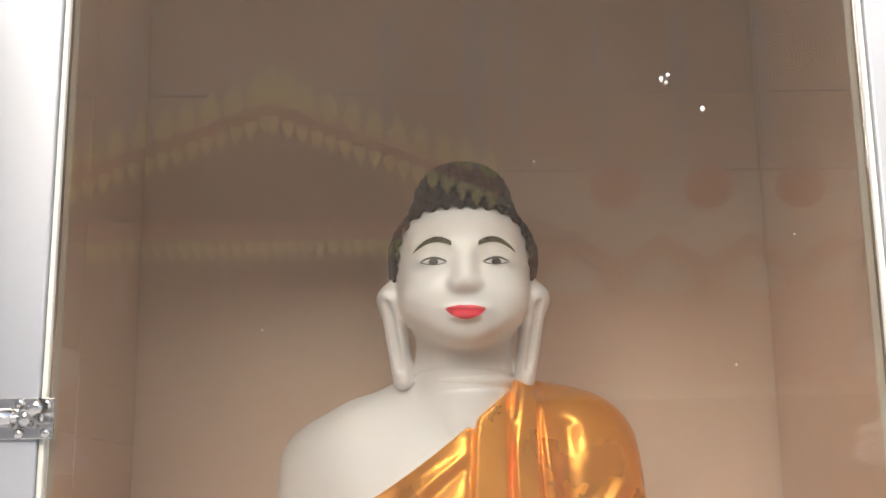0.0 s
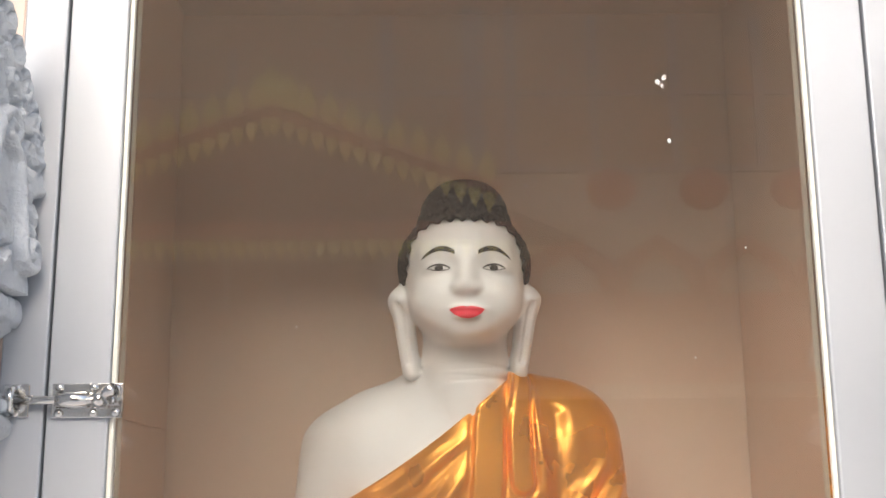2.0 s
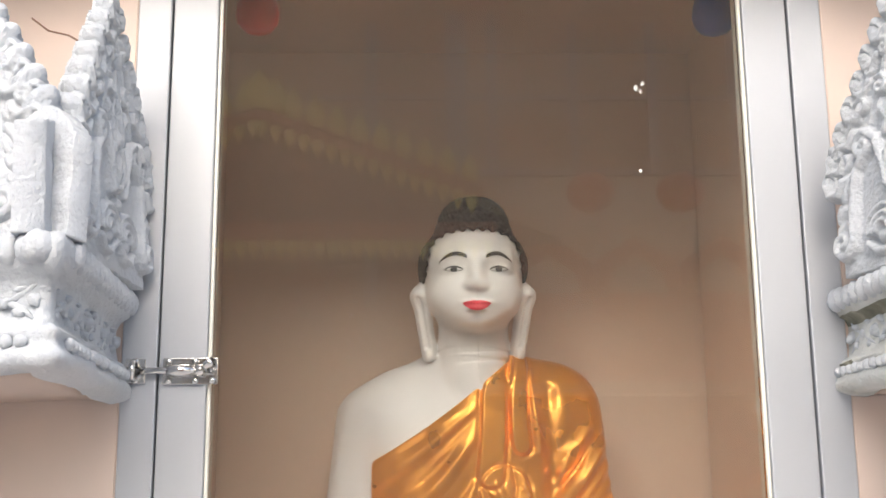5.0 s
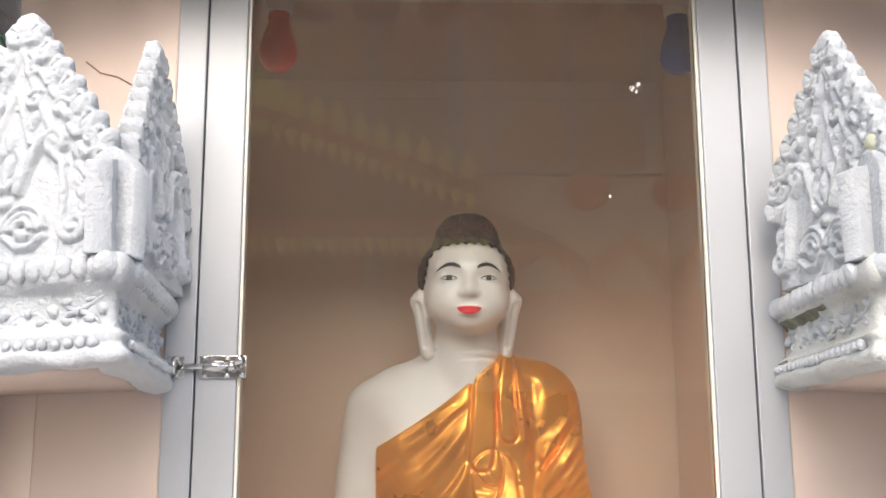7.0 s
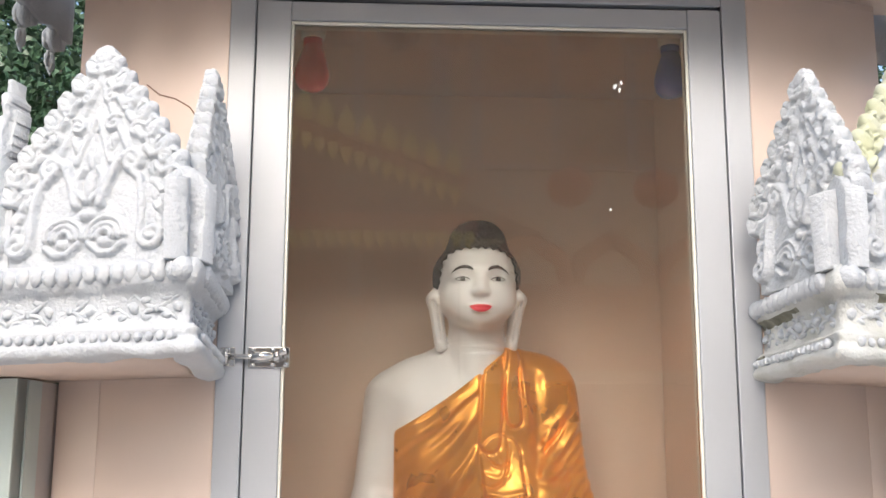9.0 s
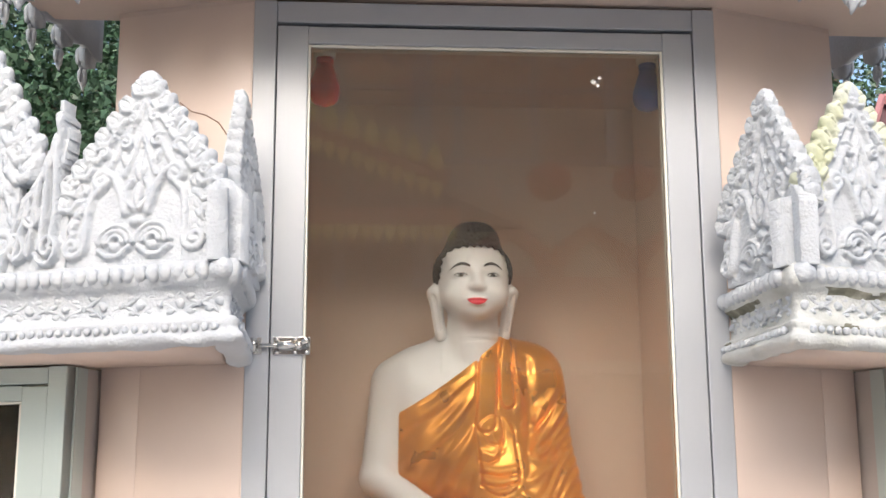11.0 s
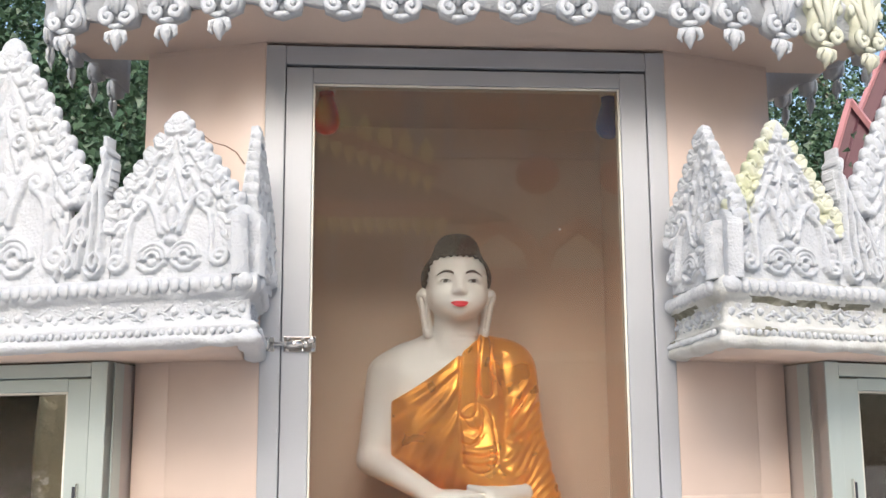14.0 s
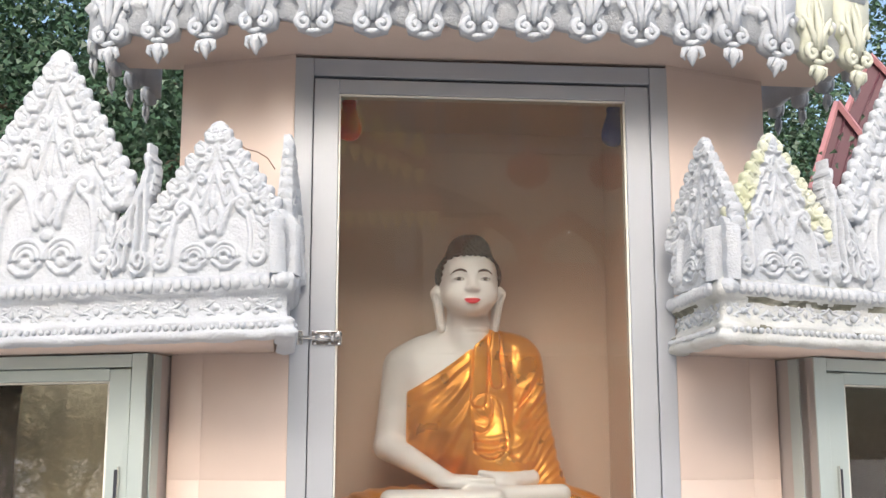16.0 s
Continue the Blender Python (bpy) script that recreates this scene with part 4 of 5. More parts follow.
def surface(field, lo, hi, h):
    """The zero surface of a field as corners and four-sided faces."""
    ax = [np.arange(lo[i], hi[i], h, dtype=f4) for i in range(3)]
    P = np.meshgrid(*ax, indexing="ij", sparse=True)
    F = (field(P) + np.zeros([len(a) for a in ax], f4)).astype(f4)
    S = F < 0
    nx, ny, nz = F.shape
    idx = -np.ones((nx - 1, ny - 1, nz - 1), np.int32)
    cnt = np.zeros((nx - 1, ny - 1, nz - 1), np.int8)
    for a in (0, 1):
        for b in (0, 1):
            for c in (0, 1):
                cnt += S[a:nx - 1 + a, b:ny - 1 + b, c:nz - 1 + c]
    I = np.argwhere((cnt > 0) & (cnt < 8))
    idx[I[:, 0], I[:, 1], I[:, 2]] = np.arange(len(I))
    acc, num = np.zeros((len(I), 3)), np.zeros(len(I))
    for axis in range(3):
        o = [k for k in range(3) if k != axis]
        for a in (0, 1):
            for b in (0, 1):
                p = I.copy()
                p[:, o[0]] += a
                p[:, o[1]] += b
                q = p.copy()
                q[:, axis] += 1
                f0, f1 = F[tuple(p.T)], F[tuple(q.T)]
                cr = (f0 < 0) != (f1 < 0)
                t = f0[cr] / (f0[cr] - f1[cr])
                pos = p[cr].astype(float)
                pos[:, axis] += t
                acc[cr] += pos
                num[cr] += 1
    V = np.array(lo) + h * acc / np.maximum(num, 1)[:, None]
    faces = []
    for axis in range(3):
        o = [k for k in range(3) if k != axis]
        sl0, sl1 = [slice(None)] * 3, [slice(None)] * 3
        sl0[axis], sl1[axis] = slice(0, -1), slice(1, None)
        E = np.argwhere(S[tuple(sl0)] != S[tuple(sl1)])
        ok = (E[:, o[0]] > 0) & (E[:, o[1]] > 0) & (E[:, o[0]] < F.shape[o[0]] - 1) & (E[:, o[1]] < F.shape[o[1]] - 1)
        E = E[ok]
        q = []
        for a, b in ((-1, -1), (0, -1), (0, 0), (-1, 0)):
            c = E.copy()
            c[:, o[0]] += a
            c[:, o[1]] += b
            q.append(idx[tuple(c.T)])
        faces.append(np.stack(q, 1))
    return V, np.concatenate(faces)


HX = 0.004


def face_field(P):
    X = P[0] - HX
    ax = np.sqrt(X * X + 1e-8)
    Q = (ax, P[1], P[2])
    d = ell((X, P[1], P[2]), (0, 0.299, 1.846), (0.0580, 0.074, 0.0545))
    d = smin(d, ell((X, P[1], P[2]), (0, 0.294, 1.822), (0.0550, 0.069, 0.0480)), 0.012)
    d = smin(d, ell((X, P[1], P[2]), (0, 0.280, 1.800), (0.0470, 0.050, 0.0345)), 0.020)
    d = smin(d, ell((X, P[1], P[2]), (0, 0.247, 1.780), (0.018, 0.016, 0.013)), 0.018)
    d = smin(d, ell(Q, (0.027, 0.251, 1.803), (0.020, 0.020, 0.019)), 0.02)
    d = smin(d, cap(Q, (0.011, 0.232, 1.8465), (0.036, 0.246, 1.846), 0.004, 0.003), 0.014)
    d = smax(d, -ell(Q, (0.026, 0.2205, 1.832), (0.013, 0.0055, 0.0065)), 0.008)
    d = smin(d, ell(Q, (0.0258, 0.2395, 1.8305), (0.0125, 0.010, 0.0078)), 0.004)
    d = smin(d, cap((X, P[1], P[2]), (0, 0.2305, 1.845), (0, 0.2175, 1.8145), 0.0034, 0.0060), 0.011)
    d = smin(d, ell(Q, (0.0070, 0.2230, 1.8110), (0.0054, 0.0065, 0.0042)), 0.006)
    d = smin(d, ell((X, P[1], P[2]), (0, 0.2285, 1.7915), (0.0155, 0.0075, 0.0040)), 0.004)
    d = smin(d, ell((X, P[1], P[2]), (0, 0.2275, 1.7855), (0.0115, 0.0078, 0.0040)), 0.0035)
    d = smax(d, -cap(Q, (0.0, 0.2185, 1.7886), (0.0155, 0.2245, 1.7906), 0.0008), 0.0018)
    # ears with long lobes
    e = cap(Q, (0.0615, 0.304, 1.812), (0.0525, 0.312, 1.7435), 0.0112, 0.0085, 1.6)
    e = smin(e, cap(Q, (0.0575, 0.306, 1.825), (0.0615, 0.304, 1.812), 0.007, 0.0112, 1.6), 0.01)
    e = smax(e, -cap(Q, (0.0640, 0.2885, 1.808), (0.0545, 0.2995, 1.752), 0.0020, 0.0016), 0.005)
    d = smin(d, e, 0.004)
    # neck with soft rings
    n = cap((X, P[1], P[2]), (0, 0.325, 1.70), (0, 0.306, 1.785), 0.0435, 0.040)
    n = n + 0.0020 * np.exp(-((P[2] - 1.7455) / 0.0022) ** 2) + 0.0020 * np.exp(-((P[2] - 1.7345) / 0.0022) ** 2)
    return smin(d, n, 0.008)


def torso(P):
    d = ell(P, (0, 0.362, 1.60), (0.128, 0.078, 0.150))
    d = smin(d, cap(P, (-0.088, 0.368, 1.672), (0.088, 0.368, 1.672), 0.050, None, 0.95), 0.05)
    d = smin(d, cap(P, (0, 0.345, 1.66), (0, 0.33, 1.722), 0.046, 0.040), 0.045)
    return d


def body_field(P):
    under = 1.697 + 0.66 * P[0] + 1.2 * P[0] * (P[0] + 0.12) - P[2]
    d = smax(torso(P) + 0.006 * np.clip((under - 0.002) / 0.010, 0, 1) * (P[0] > -0.112), P[0] - 0.056, 0.004)
    d = smin(d, cap(P, (-0.126, 0.368, 1.672), (-0.149, 0.352, 1.520), 0.034, 0.0275), 0.022)
    d = smin(d, cap(P, (-0.149, 0.350, 1.515), (-0.045, 0.262, 1.452), 0.0275, 0.0175), 0.012)
    d = smin(d, cap(P, (0, 0.326, 1.70), (HX, 0.308, 1.765), 0.0425, 0.0385), 0.004)
    # folded palms
    d = smin(d, ell(P, (-0.012, 0.252, 1.447), (0.050, 0.026, 0.016)), 0.012)
    d = smin(d, ell(P, (0.030, 0.262, 1.436), (0.058, 0.028, 0.014)), 0.006)
    for k in range(4):
        d = smin(d, cap(P, (-0.028, 0.238 + 0.007 * k, 1.4545 - 0.006 * k), (0.042, 0.228 + 0.006 * k, 1.4515 - 0.0065 * k), 0.0062, 0.0048), 0.003)
    d = smin(d, cap(P, (0.066, 0.262, 1.458), (0.020, 0.245, 1.466), 0.0075, 0.0055), 0.005)
    d = smin(d, cap(P, (0.12, 0.30, 1.455), (0.06, 0.262, 1.448), 0.021, 0.016), 0.012)
    # crossed feet, soles up
    d = smin(d, cap(P, (-0.150, 0.232, 1.417), (0.045, 0.212, 1.421), 0.019, 0.0155), 0.008)
    d = smin(d, cap(P, (0.00, 0.228, 1.424), (0.172, 0.242, 1.427), 0.0165, 0.0185), 0.008)
    return d


def reach(X, Z, pts):
    """Distance in the upright plane from a line of (x, z) corners."""
    q = 9.0
    for (ax, az), (bx, bz) in zip(pts, pts[1:]):
        t = np.clip(((X - ax) * (bx - ax) + (Z - az) * (bz - az)) / ((bx - ax) ** 2 + (bz - az) ** 2), 0, 1)
        q = np.minimum(q, np.sqrt((X - ax - t * (bx - ax)) ** 2 + (Z - az - t * (bz - az)) ** 2))
    return q


def robe_relief(X, Z):
    """Folds of the cloth as a height over the smooth body."""
    # pleats fanning from the shoulder over the chest
    ang = np.arctan2(1.745 - Z, 0.085 - X)
    rad = np.sqrt((1.745 - Z) ** 2 + (0.085 - X) ** 2)
    w1 = np.sin(ang * 29 + 7 * rad + 0.5 * np.sin(rad * 60))
    w2 = np.sin(ang * 61 + 1.3 + 16 * rad)
    chest = 1 / (1 + np.exp((X - 0.002) / 0.003))
    h = chest * 0.0023 * np.clip(rad / 0.10, 0.3, 1.3) * (np.sign(w1) * np.abs(w1) ** 0.7 + 0.35 * w2)
    pads = (  # flat bands and loops of cloth laid over the shoulder: centre line, half width, height
        (((0.034, 1.735), (0.026, 1.690), (0.0235, 1.640), (0.0205, 1.604)), 0.0165, 0.0050),
        (((0.056, 1.735), (0.054, 1.690), (0.055, 1.655), (0.057, 1.637)), 0.0125, 0.0062),
        (((0.036, 1.585), (0.041, 1.545), (0.043, 1.520)), 0.0300, 0.0032))
    for line, r, up in pads:
        q = reach(X, Z, line)
        m = np.clip((r - q) / 0.0040, 0, 1)
        h = h + up * m * m * (3 - 2 * m) - 0.0022 * np.exp(-((q - r - 0.001) / 0.0018) ** 2)
    ridges = (  # raised folds: line, half width, height
        (((0.069, 1.725), (0.075, 1.671), (0.079, 1.630)), 0.0055, 0.0042),
        (((0.138, 1.656), (0.118, 1.631), (0.103, 1.607)), 0.0070, 0.0050),
        (((0.152, 1.630), (0.130, 1.599), (0.112, 1.580), (0.097, 1.564)), 0.0085, 0.0060),
        (((0.096, 1.556), (0.113, 1.558), (0.135, 1.570)), 0.0075, 0.0050),
        (((0.088, 1.512), (0.104, 1.520), (0.130, 1.540)), 0.0080, 0.0045),
        (((0.082, 1.490), (0.100, 1.482), (0.128, 1.488)), 0.0090, 0.0050),
        (((0.028, 1.590), (0.036, 1.575), (0.044, 1.560)), 0.0060, 0.0035),
        (((0.016, 1.556), (0.030, 1.551), (0.041, 1.556)), 0.0065, 0.0035),
        (((0.018, 1.531), (0.041, 1.527), (0.066, 1.532)), 0.0060, 0.0036),
        (((0.018, 1.514), (0.041, 1.510), (0.068, 1.516)), 0.0060, 0.0036),
        (((0.022, 1.498), (0.040, 1.494), (0.064, 1.501)), 0.0055, 0.0034),
        (((0.056, 1.606), (0.060, 1.590), (0.070, 1.576)), 0.0050, 0.0030))
    for line, r, up in ridges:
        h = h + up * np.exp(-(reach(X, Z, line) / (r * 0.72)) ** 2)
    grooves = (  # deep lines between the folds
        (((0.091, 1.700), (0.092, 1.630), (0.091, 1.560), (0.086, 1.500)), 0.0090, 0.0055),
        (((0.010, 1.590), (0.025, 1.571), (0.040, 1.567), (0.047, 1.574)), 0.0022, 0.0040),
        (((0.045, 1.612), (0.049, 1.591), (0.044, 1.558)), 0.0022, 0.0036),
        (((0.010, 1.545), (0.025, 1.539), (0.038, 1.545), (0.044, 1.562)), 0.0022, 0.0036),
        (((0.012, 1.524), (0.041, 1.519), (0.072, 1.524)), 0.0022, 0.0036),
        (((0.014, 1.507), (0.041, 1.502), (0.072, 1.510)), 0.0022, 0.0036),
        (((0.146, 1.645), (0.124, 1.614), (0.104, 1.590)), 0.0040, 0.0030),
        (((0.150, 1.560), (0.125, 1.548), (0.100, 1.544)), 0.0050, 0.0035))
    for line, r, down in grooves:
        h = h - down * np.exp(-(reach(X, Z, line) / r) ** 2)
    # crumples on the sleeve
    sleeve = 1 / (1 + np.exp(-(X - 0.098) / 0.005))
    h = h + sleeve * 0.0012 * np.sin((Z - 1.1 * X) * 2 * math.pi / 0.021 + 1.6 * np.sin(X * 70) + 1.4 * np.sin(Z * 52)) * np.clip((1.66 - Z) / 0.03, 0, 1)
    return h


def robe_field(P):
    X, Y, Z = P
    d = torso(P) - 0.0060 - 0.0045 * np.clip((-0.055 - X) / 0.03, 0, 1)
    d = smin(d, cap(P, (0.109, 0.366, 1.683), (0.135, 0.352, 1.52), 0.047, 0.042), 0.028)
    d = smin(d, cap(P, (0.133, 0.350, 1.52), (0.160, 0.330, 1.435), 0.040, 0.040), 0.02)
    d = smin(d, ell(P, (0.070, 0.340, 1.50), (0.082, 0.075, 0.09)), 0.03)
    # lap and crossed legs
    lap = ell(P, (-0.135, 0.318, 1.398), (0.118, 0.098, 0.040))
    lap = smin(lap, ell(P, (0.145, 0.318, 1.400), (0.128, 0.098, 0.043)), 0.02)
    lap = smin(lap, ell(P, (0.0, 0.36, 1.40), (0.17, 0.09, 0.050)), 0.02)
    d = d - robe_relief(X, Z) * np.clip((0.372 - Y) / 0.03, 0, 1)
    edge = Z - (1.697 + 0.66 * X + 1.2 * X * (X + 0.12))
    cut = np.where(X < 0.045, edge * 0.82, -1.0)
    cut2 = np.sqrt((X - 0.0) ** 2 + (Y - 0.325) ** 2) * -1 + 0.0405 + (1.735 - Z) * 0.1
    d = smax(d, cut, 0.003)
    d = smax(d, np.where(Z > 1.46, -0.116 - X, -1.0), 0.004)
    d = smax(d, np.where(Z > 1.70, cut2, -1.0), 0.003)
    d = smax(d, 1.44 - Z, 0.01)
    lap = lap - 0.0022 * np.sin((X * 0.6 + Z * 1.4) * 2 * math.pi / 0.03)
    return smin(d, lap, 0.012)


def hair_field(P):
    X = P[0] - HX
    Q = (X, P[1], P[2])
    d = ell(Q, (0, 0.304, 1.846), (0.0650, 0.0810, 0.0545))
    d = smin(d, ell(Q, (0, 0.288, 1.890), (0.0430, 0.054, 0.0395)), 0.011)
    d = d - 0.0019 * np.sin(X * 2 * math.pi / 0.0095) * np.sin(P[1] * 2 * math.pi / 0.0095) * np.sin(P[2] * 2 * math.pi / 0.0095)
    ax = np.abs(X)
    jag = 0.0014 * np.sin(np.arctan2(X, P[2] - 1.80) * 44)
    pris = ((ax / 0.0560) ** 4.6 + (np.clip(P[2] - 1.798, 0, 1) / 0.0805) ** 4.6) ** (1 / 4.6)
    d = smax(d, np.where(P[1] < 0.296, (1 - pris) * 0.05 + jag, -1.0), 0.0008)
    d = smax(d, 1.818 - 0.5 * (P[1] - 0.30) - P[2], 0.003)
    return d


def front_y(x, z):
    """Depth of the face's surface at (x, z), from the front."""
    lo, hi = np.full(np.shape(x), 0.19), np.full(np.shape(x), 0.30)
    y = np.linspace(0.195, 0.30, 420)[:, None]
    F = face_field((np.asarray(x)[None, :], y, np.asarray(z)[None, :]))
    return y[np.argmax(F < 0, axis=0), 0]


def paint(g, poly, slot, lift=0.0007, rows=8):
    """A painted patch that hugs the face: poly gives (x, z low, z high) across it."""
    xs = np.array([p[0] for p in poly])
    verts, faces = [], []
    for i in range(rows + 1):
        f = i / rows
        zs = np.array([p[1] + (p[2] - p[1]) * f for p in poly])
        ys = front_y(xs, zs) - lift
        verts += [(x, y, z) for x, y, z in zip(xs, ys, zs)]
    n = len(poly)
    for i in range(rows):
        for j in range(n - 1):
            faces.append((i * n + j, i * n + j + 1, (i + 1) * n + j + 1, (i + 1) * n + j))
    g.add(verts, faces, slot)


statue = Geo()
for field, lo, hi, h, slot in ((face_field, (-0.08, 0.195, 1.685), (0.088, 0.385, 1.91), 0.0016, 0),
                               (body_field, (-0.20, 0.18, 1.385), (0.21, 0.46, 1.775), 0.0026, 0),
                               (robe_field, (-0.27, 0.20, 1.354), (0.29, 0.465, 1.442), 0.0026, 2),
                               (robe_field, (-0.145, 0.225, 1.437), (0.240, 0.465, 1.745), 0.0018, 2),
                               (hair_field, (-0.07, 0.215, 1.79), (0.078, 0.40, 1.925), 0.0014, 1)):
    V, Q = surface(field, lo, hi, h)
    statue.add(V.tolist(), Q.tolist(), slot)


def arc(n, fn):
    return [fn(i / (n - 1)) for i in range(n)]


for s in (-1, 1):
    # brow: a tapering arch
    bz = lambda f: 1.8400 + 0.0070 * math.sin(math.pi * (0.10 + 0.78 * f)) - 0.0022 * f * f
    paint(statue, arc(26, lambda f: (HX + s * (0.0108 + 0.0310 * f), bz(f) - 0.0003, bz(f) + 0.0005 + 0.0044 * math.sin(math.pi * min(1, 0.22 + f * 0.78)) ** 0.7)), 4, rows=4)
    # eye: white almond, dark upper line, iris
    top = lambda f: 0.0030 * math.sin(math.pi * f) ** 0.8
    bot = lambda f: -0.0021 * math.sin(math.pi * f) ** 0.9
    ex = lambda f: HX + s * (0.0152 + 0.0205 * f)
    ez = lambda f: 1.8296 + 0.0008 * f
    paint(statue, arc(22, lambda f: (ex(f), ez(f) + bot(f), ez(f) + top(f))), 5, 0.0006, 6)
    paint(statue, arc(22, lambda f: (ex(f * 1.06 - 0.02), ez(f) + top(f) - 0.0004, ez(f) + top(f) + 0.0014 * math.sin(math.pi * (0.1 + 0.88 * f)) + 0.0004)), 4, 0.0010, 2)
    paint(statue, arc(22, lambda f: (ex(f), ez(f) + bot(f) - 0.0005, ez(f) + bot(f) + 0.0003)), 4, 0.0010, 2)
    paint(statue, arc(14, lambda f: (HX + s * 0.0254 - 0.0042 + 0.0084 * f, 1.8299 - 0.0021 * math.sin(math.pi * f) ** 0.5, 1.8299 + 0.0030 * math.sin(math.pi * f) ** 0.5)), 6, 0.0012, 5)
# smiling mouth
lip = lambda f: 2 * f - 1
paint(statue, arc(30, lambda f: (HX + 0.0162 * lip(f), 1.7910 - 0.0086 * (1 - abs(lip(f)) ** 2.2), 1.7916 + 0.0026 * (1 - lip(f) ** 2) - 0.0010 * math.exp(-(lip(f) / 0.12) ** 2))), 3, 0.0008, 12)
sm = statue.mesh("buddha_statue", [SKIN, HAIR, GOLD, LIPS, INK, EYEW, IRIS])
tagged(new("buddha_statue", sm), "white seated Buddha statue in a gold robe, painted hair and lips", "statue")

# ---- beyond the shrine: trees, a maroon roof, the hall opposite ----


def tree_meshes(seed, height, spread, leaves):
    r = random.Random(seed)
    t = Geo()
    pts = [(0, 0, 0), (0.06, 0.03, height * 0.25), (-0.05, 0.08, height * 0.5), (0.04, 0, height * 0.8)]
    t.tube(pts, [0.16, 0.13, 0.10, 0.04], 9)
    ends = []
    for k in range(9):
        a, z = r.uniform(0, 6.28), height * r.uniform(0.35, 0.8)
        e = (math.cos(a) * spread * r.uniform(0.4, 0.9), math.sin(a) * spread * r.uniform(0.4, 0.9), z + spread * r.uniform(0.1, 0.5))
        t.tube([(0, 0, z - 0.2), (e[0] * 0.4, e[1] * 0.4, z + 0.1), e], [0.05, 0.035, 0.012], 6)
        ends.append(e)
    c = Geo()
    for k in range(leaves):
        e = ends[r.randrange(len(ends))]
        q = Vector((r.gauss(0, 0.33), r.gauss(0, 0.33), r.gauss(0, 0.27))) * spread * 0.75
        p = Vector(e) + q
        m = Euler((r.uniform(-1.0, 1.0), r.uniform(-1.0, 1.0), r.uniform(0, 6.28))).to_matrix()
        l, w = r.uniform(0.028, 0.055), r.uniform(0.010, 0.018)
        c.add([p + m @ Vector(v) for v in ((0, 0, 0), (w, l * 0.4, 0.012), (0, l, -0.01), (-w, l * 0.4, 0.012))], [(0, 1, 2, 3)])
    return t.mesh("trunk", BARK), c.mesh("crown", LEAF, smooth=False)


TREES = [tree_meshes(3, 3.6, 1.5, 30000), tree_meshes(8, 4.4, 1.7, 30000)]
for i, (x, y, z, sc) in enumerate(((-2.6, 3.2, 0, 0.9), (-1.2, 4.6, 0, 1.0), (1.0, 4.8, 0, 0.95), (-4.2, 4.5, 0, 1.1), (2.6, 6.5, 0, 1.1), (-0.2, 7.5, 0, 1.25),
                                    (-2.6, 8.0, 0, 1.35), (4.8, 8.2, 0, 1.3), (-6.0, 7.5, 0, 1.3), (1.05, 5.2, 0, 0.9), (0.55, 3.6, 0, 0.8), (-1.5, 3.2, 0, 0.85), (3.4, 5.5, 0, 1.0), (-6.2, -4.0, 0, 0.7), (-6.0, -2.2, 0, 0.6))):
    th = thing("tree", "leafy green tree behind the shrine", "tree", "trees behind the shrine", at=pose(x, y, z, 0, 0, i * 77) @ Matrix.Diagonal((sc, sc, sc, 1)))
    part("trunk", TREES[i % 2][0], None, th)
    part("crown", TREES[i % 2][1], None, th)

# small house with a maroon sheet roof
hs = thing("small_house", "small house with a steep maroon sheet roof and faded pink trim", "house", at=pose(2.01, 3.0, 0, 0, 0, 0))
BACK = Vector((0.75, 1.7, 0.06))
part("wall", Geo().add([(x + b * BACK.x, b * BACK.y, z) for b in (0.02, 1) for x, z in ((-0.20, 0), (0.34, 0), (0.34, 2.62), (-0.20, 2.62))],
                       [(0, 1, 2, 3), (4, 7, 6, 5), (0, 4, 5, 1), (1, 5, 6, 2), (2, 6, 7, 3), (3, 7, 4, 0)]), CREAM, hs, smooth=False)


def gable(x, y, z, w0, w1, drop):
    """A gable end with its boards, a ribbed field and two slopes running back from it."""
    ap, le, ri = Vector((x, y, z)), Vector((x - w0, y, z - drop)), Vector((x + w1, y, z - drop))
    dn = Vector((0, 0, -0.015))
    part("roof", Geo().add([ap, le, le + BACK, ap + BACK, ap + dn, le + dn, le + BACK + dn, ap + BACK + dn],
                           [(0, 1, 2, 3), (4, 5, 6, 7), (0, 1, 5, 4), (1, 2, 6, 5), (2, 3, 7, 6), (3, 0, 4, 7)]), MAROON, hs, "maroon sheet slope", smooth=False)
    part("roof", Geo().add([ap, ri, ri + BACK, ap + BACK, ap + dn, ri + dn, ri + BACK + dn, ap + BACK + dn],
                           [(0, 1, 2, 3), (4, 5, 6, 7), (0, 1, 5, 4), (1, 2, 6, 5), (2, 3, 7, 6), (3, 0, 4, 7)]), MAROON_EDGE, hs, "faded pink sheet slope", smooth=False)
    part("gable_field", Geo().plate([(x - w0, z - drop), (x + w1, z - drop), (x, z - 0.004)], y + 0.012, y + 0.03), MAROON, hs, smooth=False)
    for k in range(1, 7):
        f = k / 7
        a, b = ap.lerp(ri, f), le.lerp(ri, f)
        part("rib", Geo().tube([(a.x, y + 0.010, a.z), (b.x, y + 0.010, b.z)], 0.006, 6), MAROON, hs)
    for e in (le, ri):
        part("barge_board", Geo().tube([ap + Vector((0, -0.01, 0)), e + Vector((0, -0.01, 0))], 0.016, 4), MAROON_EDGE, hs, "faded pink board", smooth=False)


gable(0.0, 0.0, 3.10, 0.16, 0.32, 0.45)
gable(0.42, 0.5, 3.52, 0.24, 0.46, 0.50)

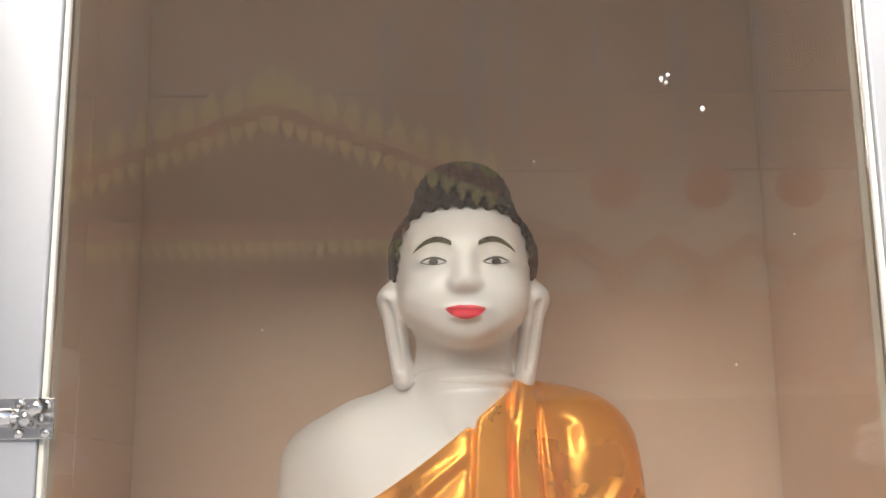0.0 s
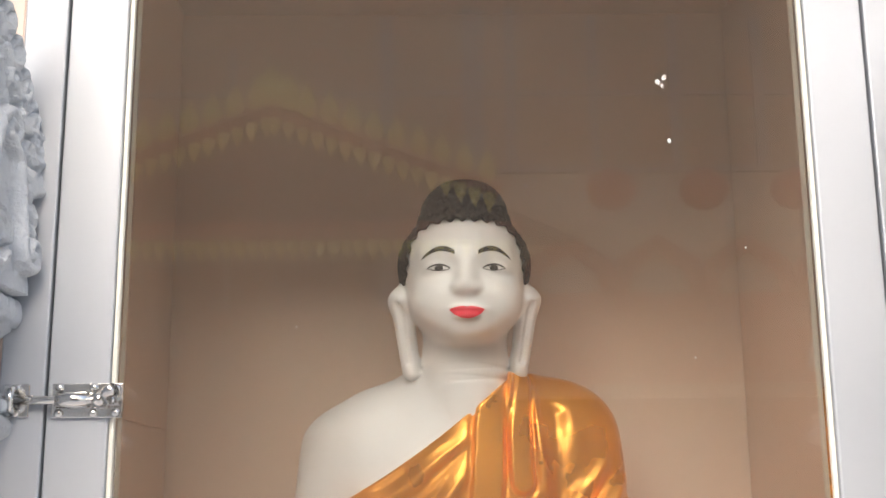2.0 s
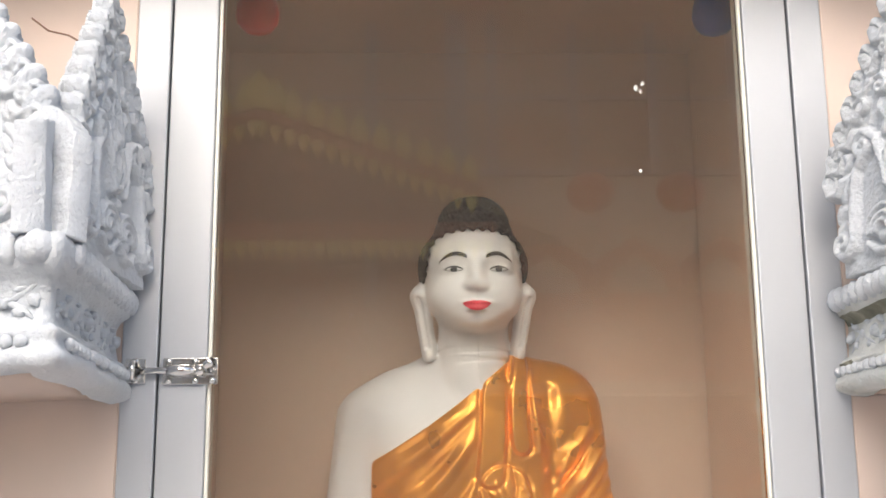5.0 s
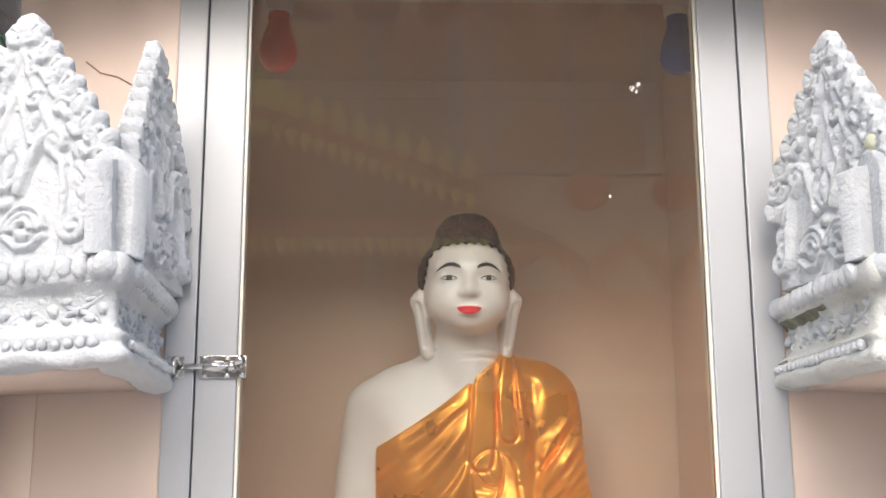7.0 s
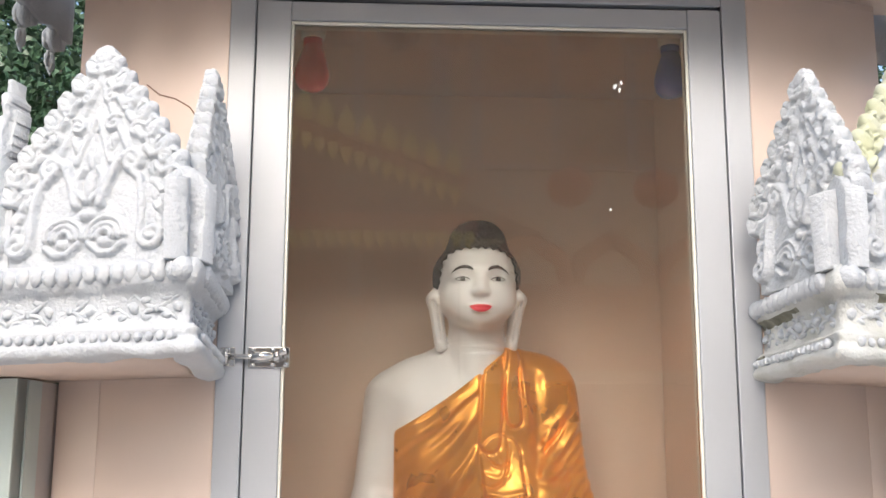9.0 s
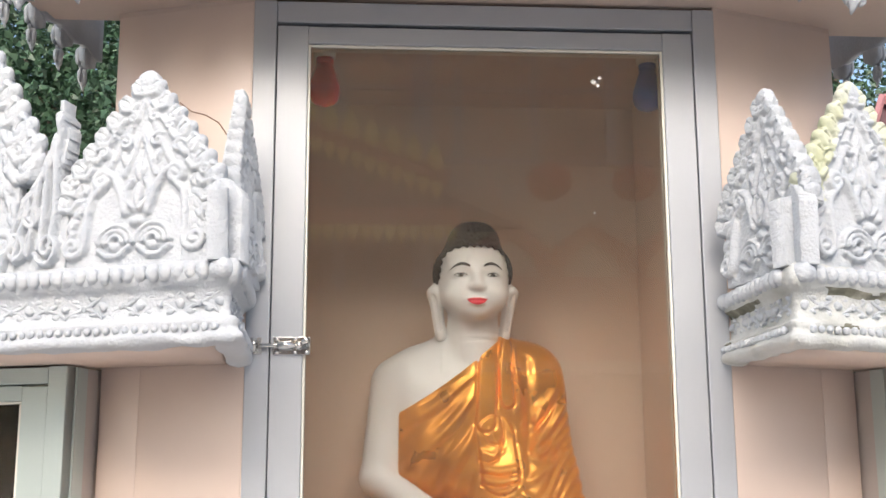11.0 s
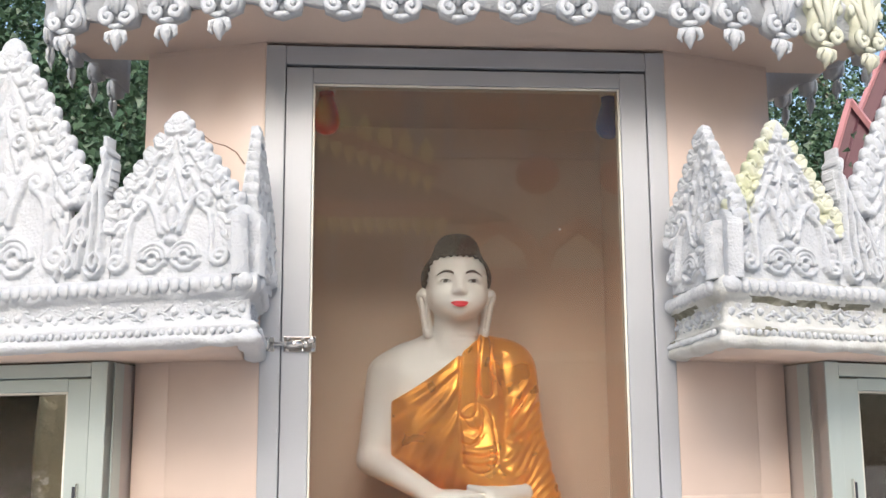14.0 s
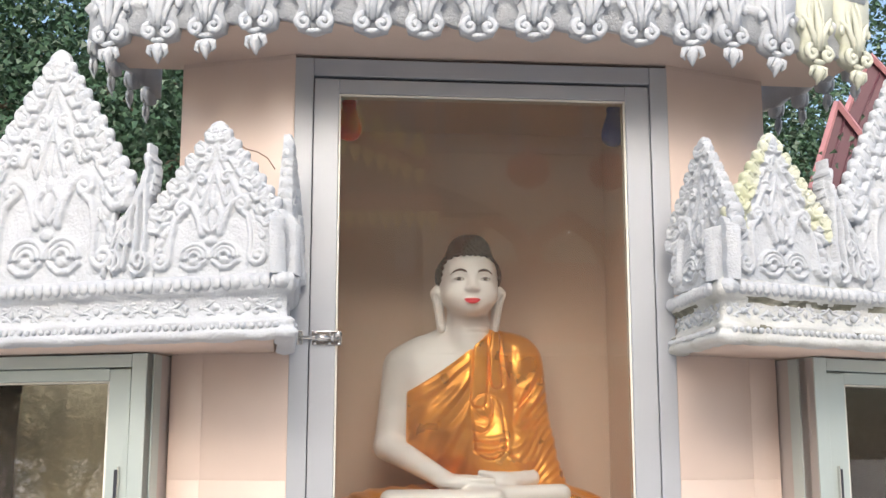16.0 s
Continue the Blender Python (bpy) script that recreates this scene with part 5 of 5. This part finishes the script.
# temple hall facing the shrine, seen mirrored in the glass
hall = thing("temple_hall", "temple hall with a gilded gable and hanging fringe", "temple")
HY = -9.0
hall.matrix_world = pose(0.10, 0, -0.11)
part("wall", Geo().box((-4.6, HY - 4.0, 0), (6.5, HY - 0.7, 3.9)), HALLBROWN, hall, smooth=False)
part("dark_gable", Geo().plate([(-4.3, 3.95), (1.2, 3.95), (-1.55, 5.10)], HY - 0.02, HY - 0.3), HALLDARK, hall, "dark gable field", smooth=False)
# added backdrop: keeps sky out of the pane's reflection and lightens it brown
part("sky_screen", Geo().box((-4.4, HY - 3.5, 3.4), (6.5, HY - 2.6, 7.7)), BACKDROP, hall, "plain brown backdrop added above the hall", smooth=False)
for s in (-1, 1):
    e = 2.4 if s < 0 else 2.05
    g = Geo().tube([(-1.55, HY + 0.02, 5.14), (-1.55 + s * e, HY + 0.02, 5.14 - 0.367 * e)], 0.085, 4)
    part("barge_board", g, ROOFRED, hall, "red-brown board", smooth=False)
part("beam", Geo().box((-4.3, HY - 0.1, 3.92), (0.6, HY + 0.05, 4.10)), ROOFRED, hall, "red-brown beam", smooth=False)
tooth = Geo().tube([(0, 0, 0), (0, 0.01, -0.09), (0, 0, -0.2)], [0.075, 0.06, 0.004], 6, 0.5).mesh("tooth", YELLOW)
finial = Geo().tube([(0, 0, -0.05), (0, 0, 0.12), (0, 0, 0.24), (0, 0, 0.38)], [0.09, 0.12, 0.08, 0.01], 7, 0.5).mesh("finial", YELLOW)
for k in range(42):
    part("tooth", tooth, None, hall, at=pose(-4.2 + k * 0.115, HY + 0.03, 3.93) @ Matrix.Diagonal((0.8, 1, 0.85, 1)))
for s in (-1, 1):
    for k in range(19 if s < 0 else 16):
        f = (k + 0.3) / 19
        part("tooth", tooth, None, hall, at=pose(-1.55 + s * 2.4 * f, HY + 0.03, 5.06 - 0.88 * f) @ Matrix.Diagonal((0.8, 1, 0.85, 1)))
    for k in range(12 if s < 0 else 10):
        f = (k + 0.6) / 12
        sc = 0.80 - 0.15 * f
        part("finial", finial, None, hall, at=pose(-1.55 + s * 2.4 * f, HY + 0.03, 5.20 - 0.88 * f) @ Matrix.Diagonal((sc, 1, sc, 1)))
part("finial", finial, None, hall, at=pose(-1.55, HY + 0.03, 5.18) @ Matrix.Diagonal((1.4, 1, 0.95, 1)))
part("finial", finial, None, hall, at=pose(-1.38, HY + 0.02, 5.14) @ Matrix.Diagonal((1.0, 1, 0.85, 1)))
part("side_wall", Geo().box((0.45, HY - 0.6, 2.6), (5.5, HY - 0.3, 4.62)), CREAM, hall, "cream parapet", smooth=False)
part("side_ledge", Geo().box((0.40, HY - 0.62, 4.625), (5.5, HY - 0.25, 4.68)), POSTM, hall, smooth=False)
part("side_ledge", Geo().box((0.62, HY - 0.28, 2.7), (5.5, HY - 0.22, 3.5)), ROOFRED, hall, "red-brown shutter band", smooth=False)
for k in range(4):
    x = 1.1 + 0.8 * k
    part("arch", Geo().tube([(x - 0.38, HY - 0.25, 3.5), (x - 0.3, HY - 0.25, 3.75), (x, HY - 0.25, 3.95), (x + 0.3, HY - 0.25, 3.75), (x + 0.38, HY - 0.25, 3.5)], 0.09, 6), ROOFRED, hall, "red-brown arch")
for x, w, z in ((-1.98, 0.03, 5.9), (-0.54, 0.06, 6.2), (0.27, 0.10, 6.3), (0.62, 0.05, 6.3), (1.40, 0.04, 6.2), (2.16, 0.05, 6.2), (2.95, 0.05, 6.2), (-2.9, 0.05, 6.2)):
    part("post", Geo().box((x - w, HY - 0.45, 3.4), (x + w, HY - 0.4, z)), POSTM, hall, smooth=False)
part("crossbar", Geo().box((-4.5, HY - 0.46, 5.42), (5.0, HY - 0.41, 5.46)), POSTM, hall, smooth=False)
for x in (1.52, 2.32, 3.11):
    ln = thing("paper_lantern", "round red paper lantern hanging at the hall", "lantern", "red lanterns", at=pose(x, HY + 0.25, 4.21))
    part("shade", Geo().lathe([(0.07, -0.17), (0.15, -0.13), (0.205, -0.05), (0.21, 0.02), (0.18, 0.10), (0.07, 0.17)], seg=18), LANTERN, ln)
    part("cord", Geo().tube([(0, 0, 0.16), (0, -0.1, 0.55)], 0.008, 6), WIRE, ln)
# added glowing balls and stem, in place of sky gaps mirrored in the pane
wl = thing("bright_spots", "three glowing balls added for bright sky spots mirrored in the glass", "lamp", at=pose(2.05, HY + 0.02, 5.27))
part("added_stem", Geo().tube([(0.15, -0.42, -0.06), (0.10, -0.2, -0.10), (0.01, -0.02, -0.06), (0.01, -0.02, 0.05)], 0.010, 6), POSTM, wl)
for x, z, r in ((-0.036, 0.000, 0.021), (0.026, 0.040, 0.018), (0.006, -0.036, 0.015)):
    part("globe", Geo().ball((x, 0, z), (r, r, r * 1.2), None, 12, 8), SPOTGLOW, wl, "small white glowing ball")
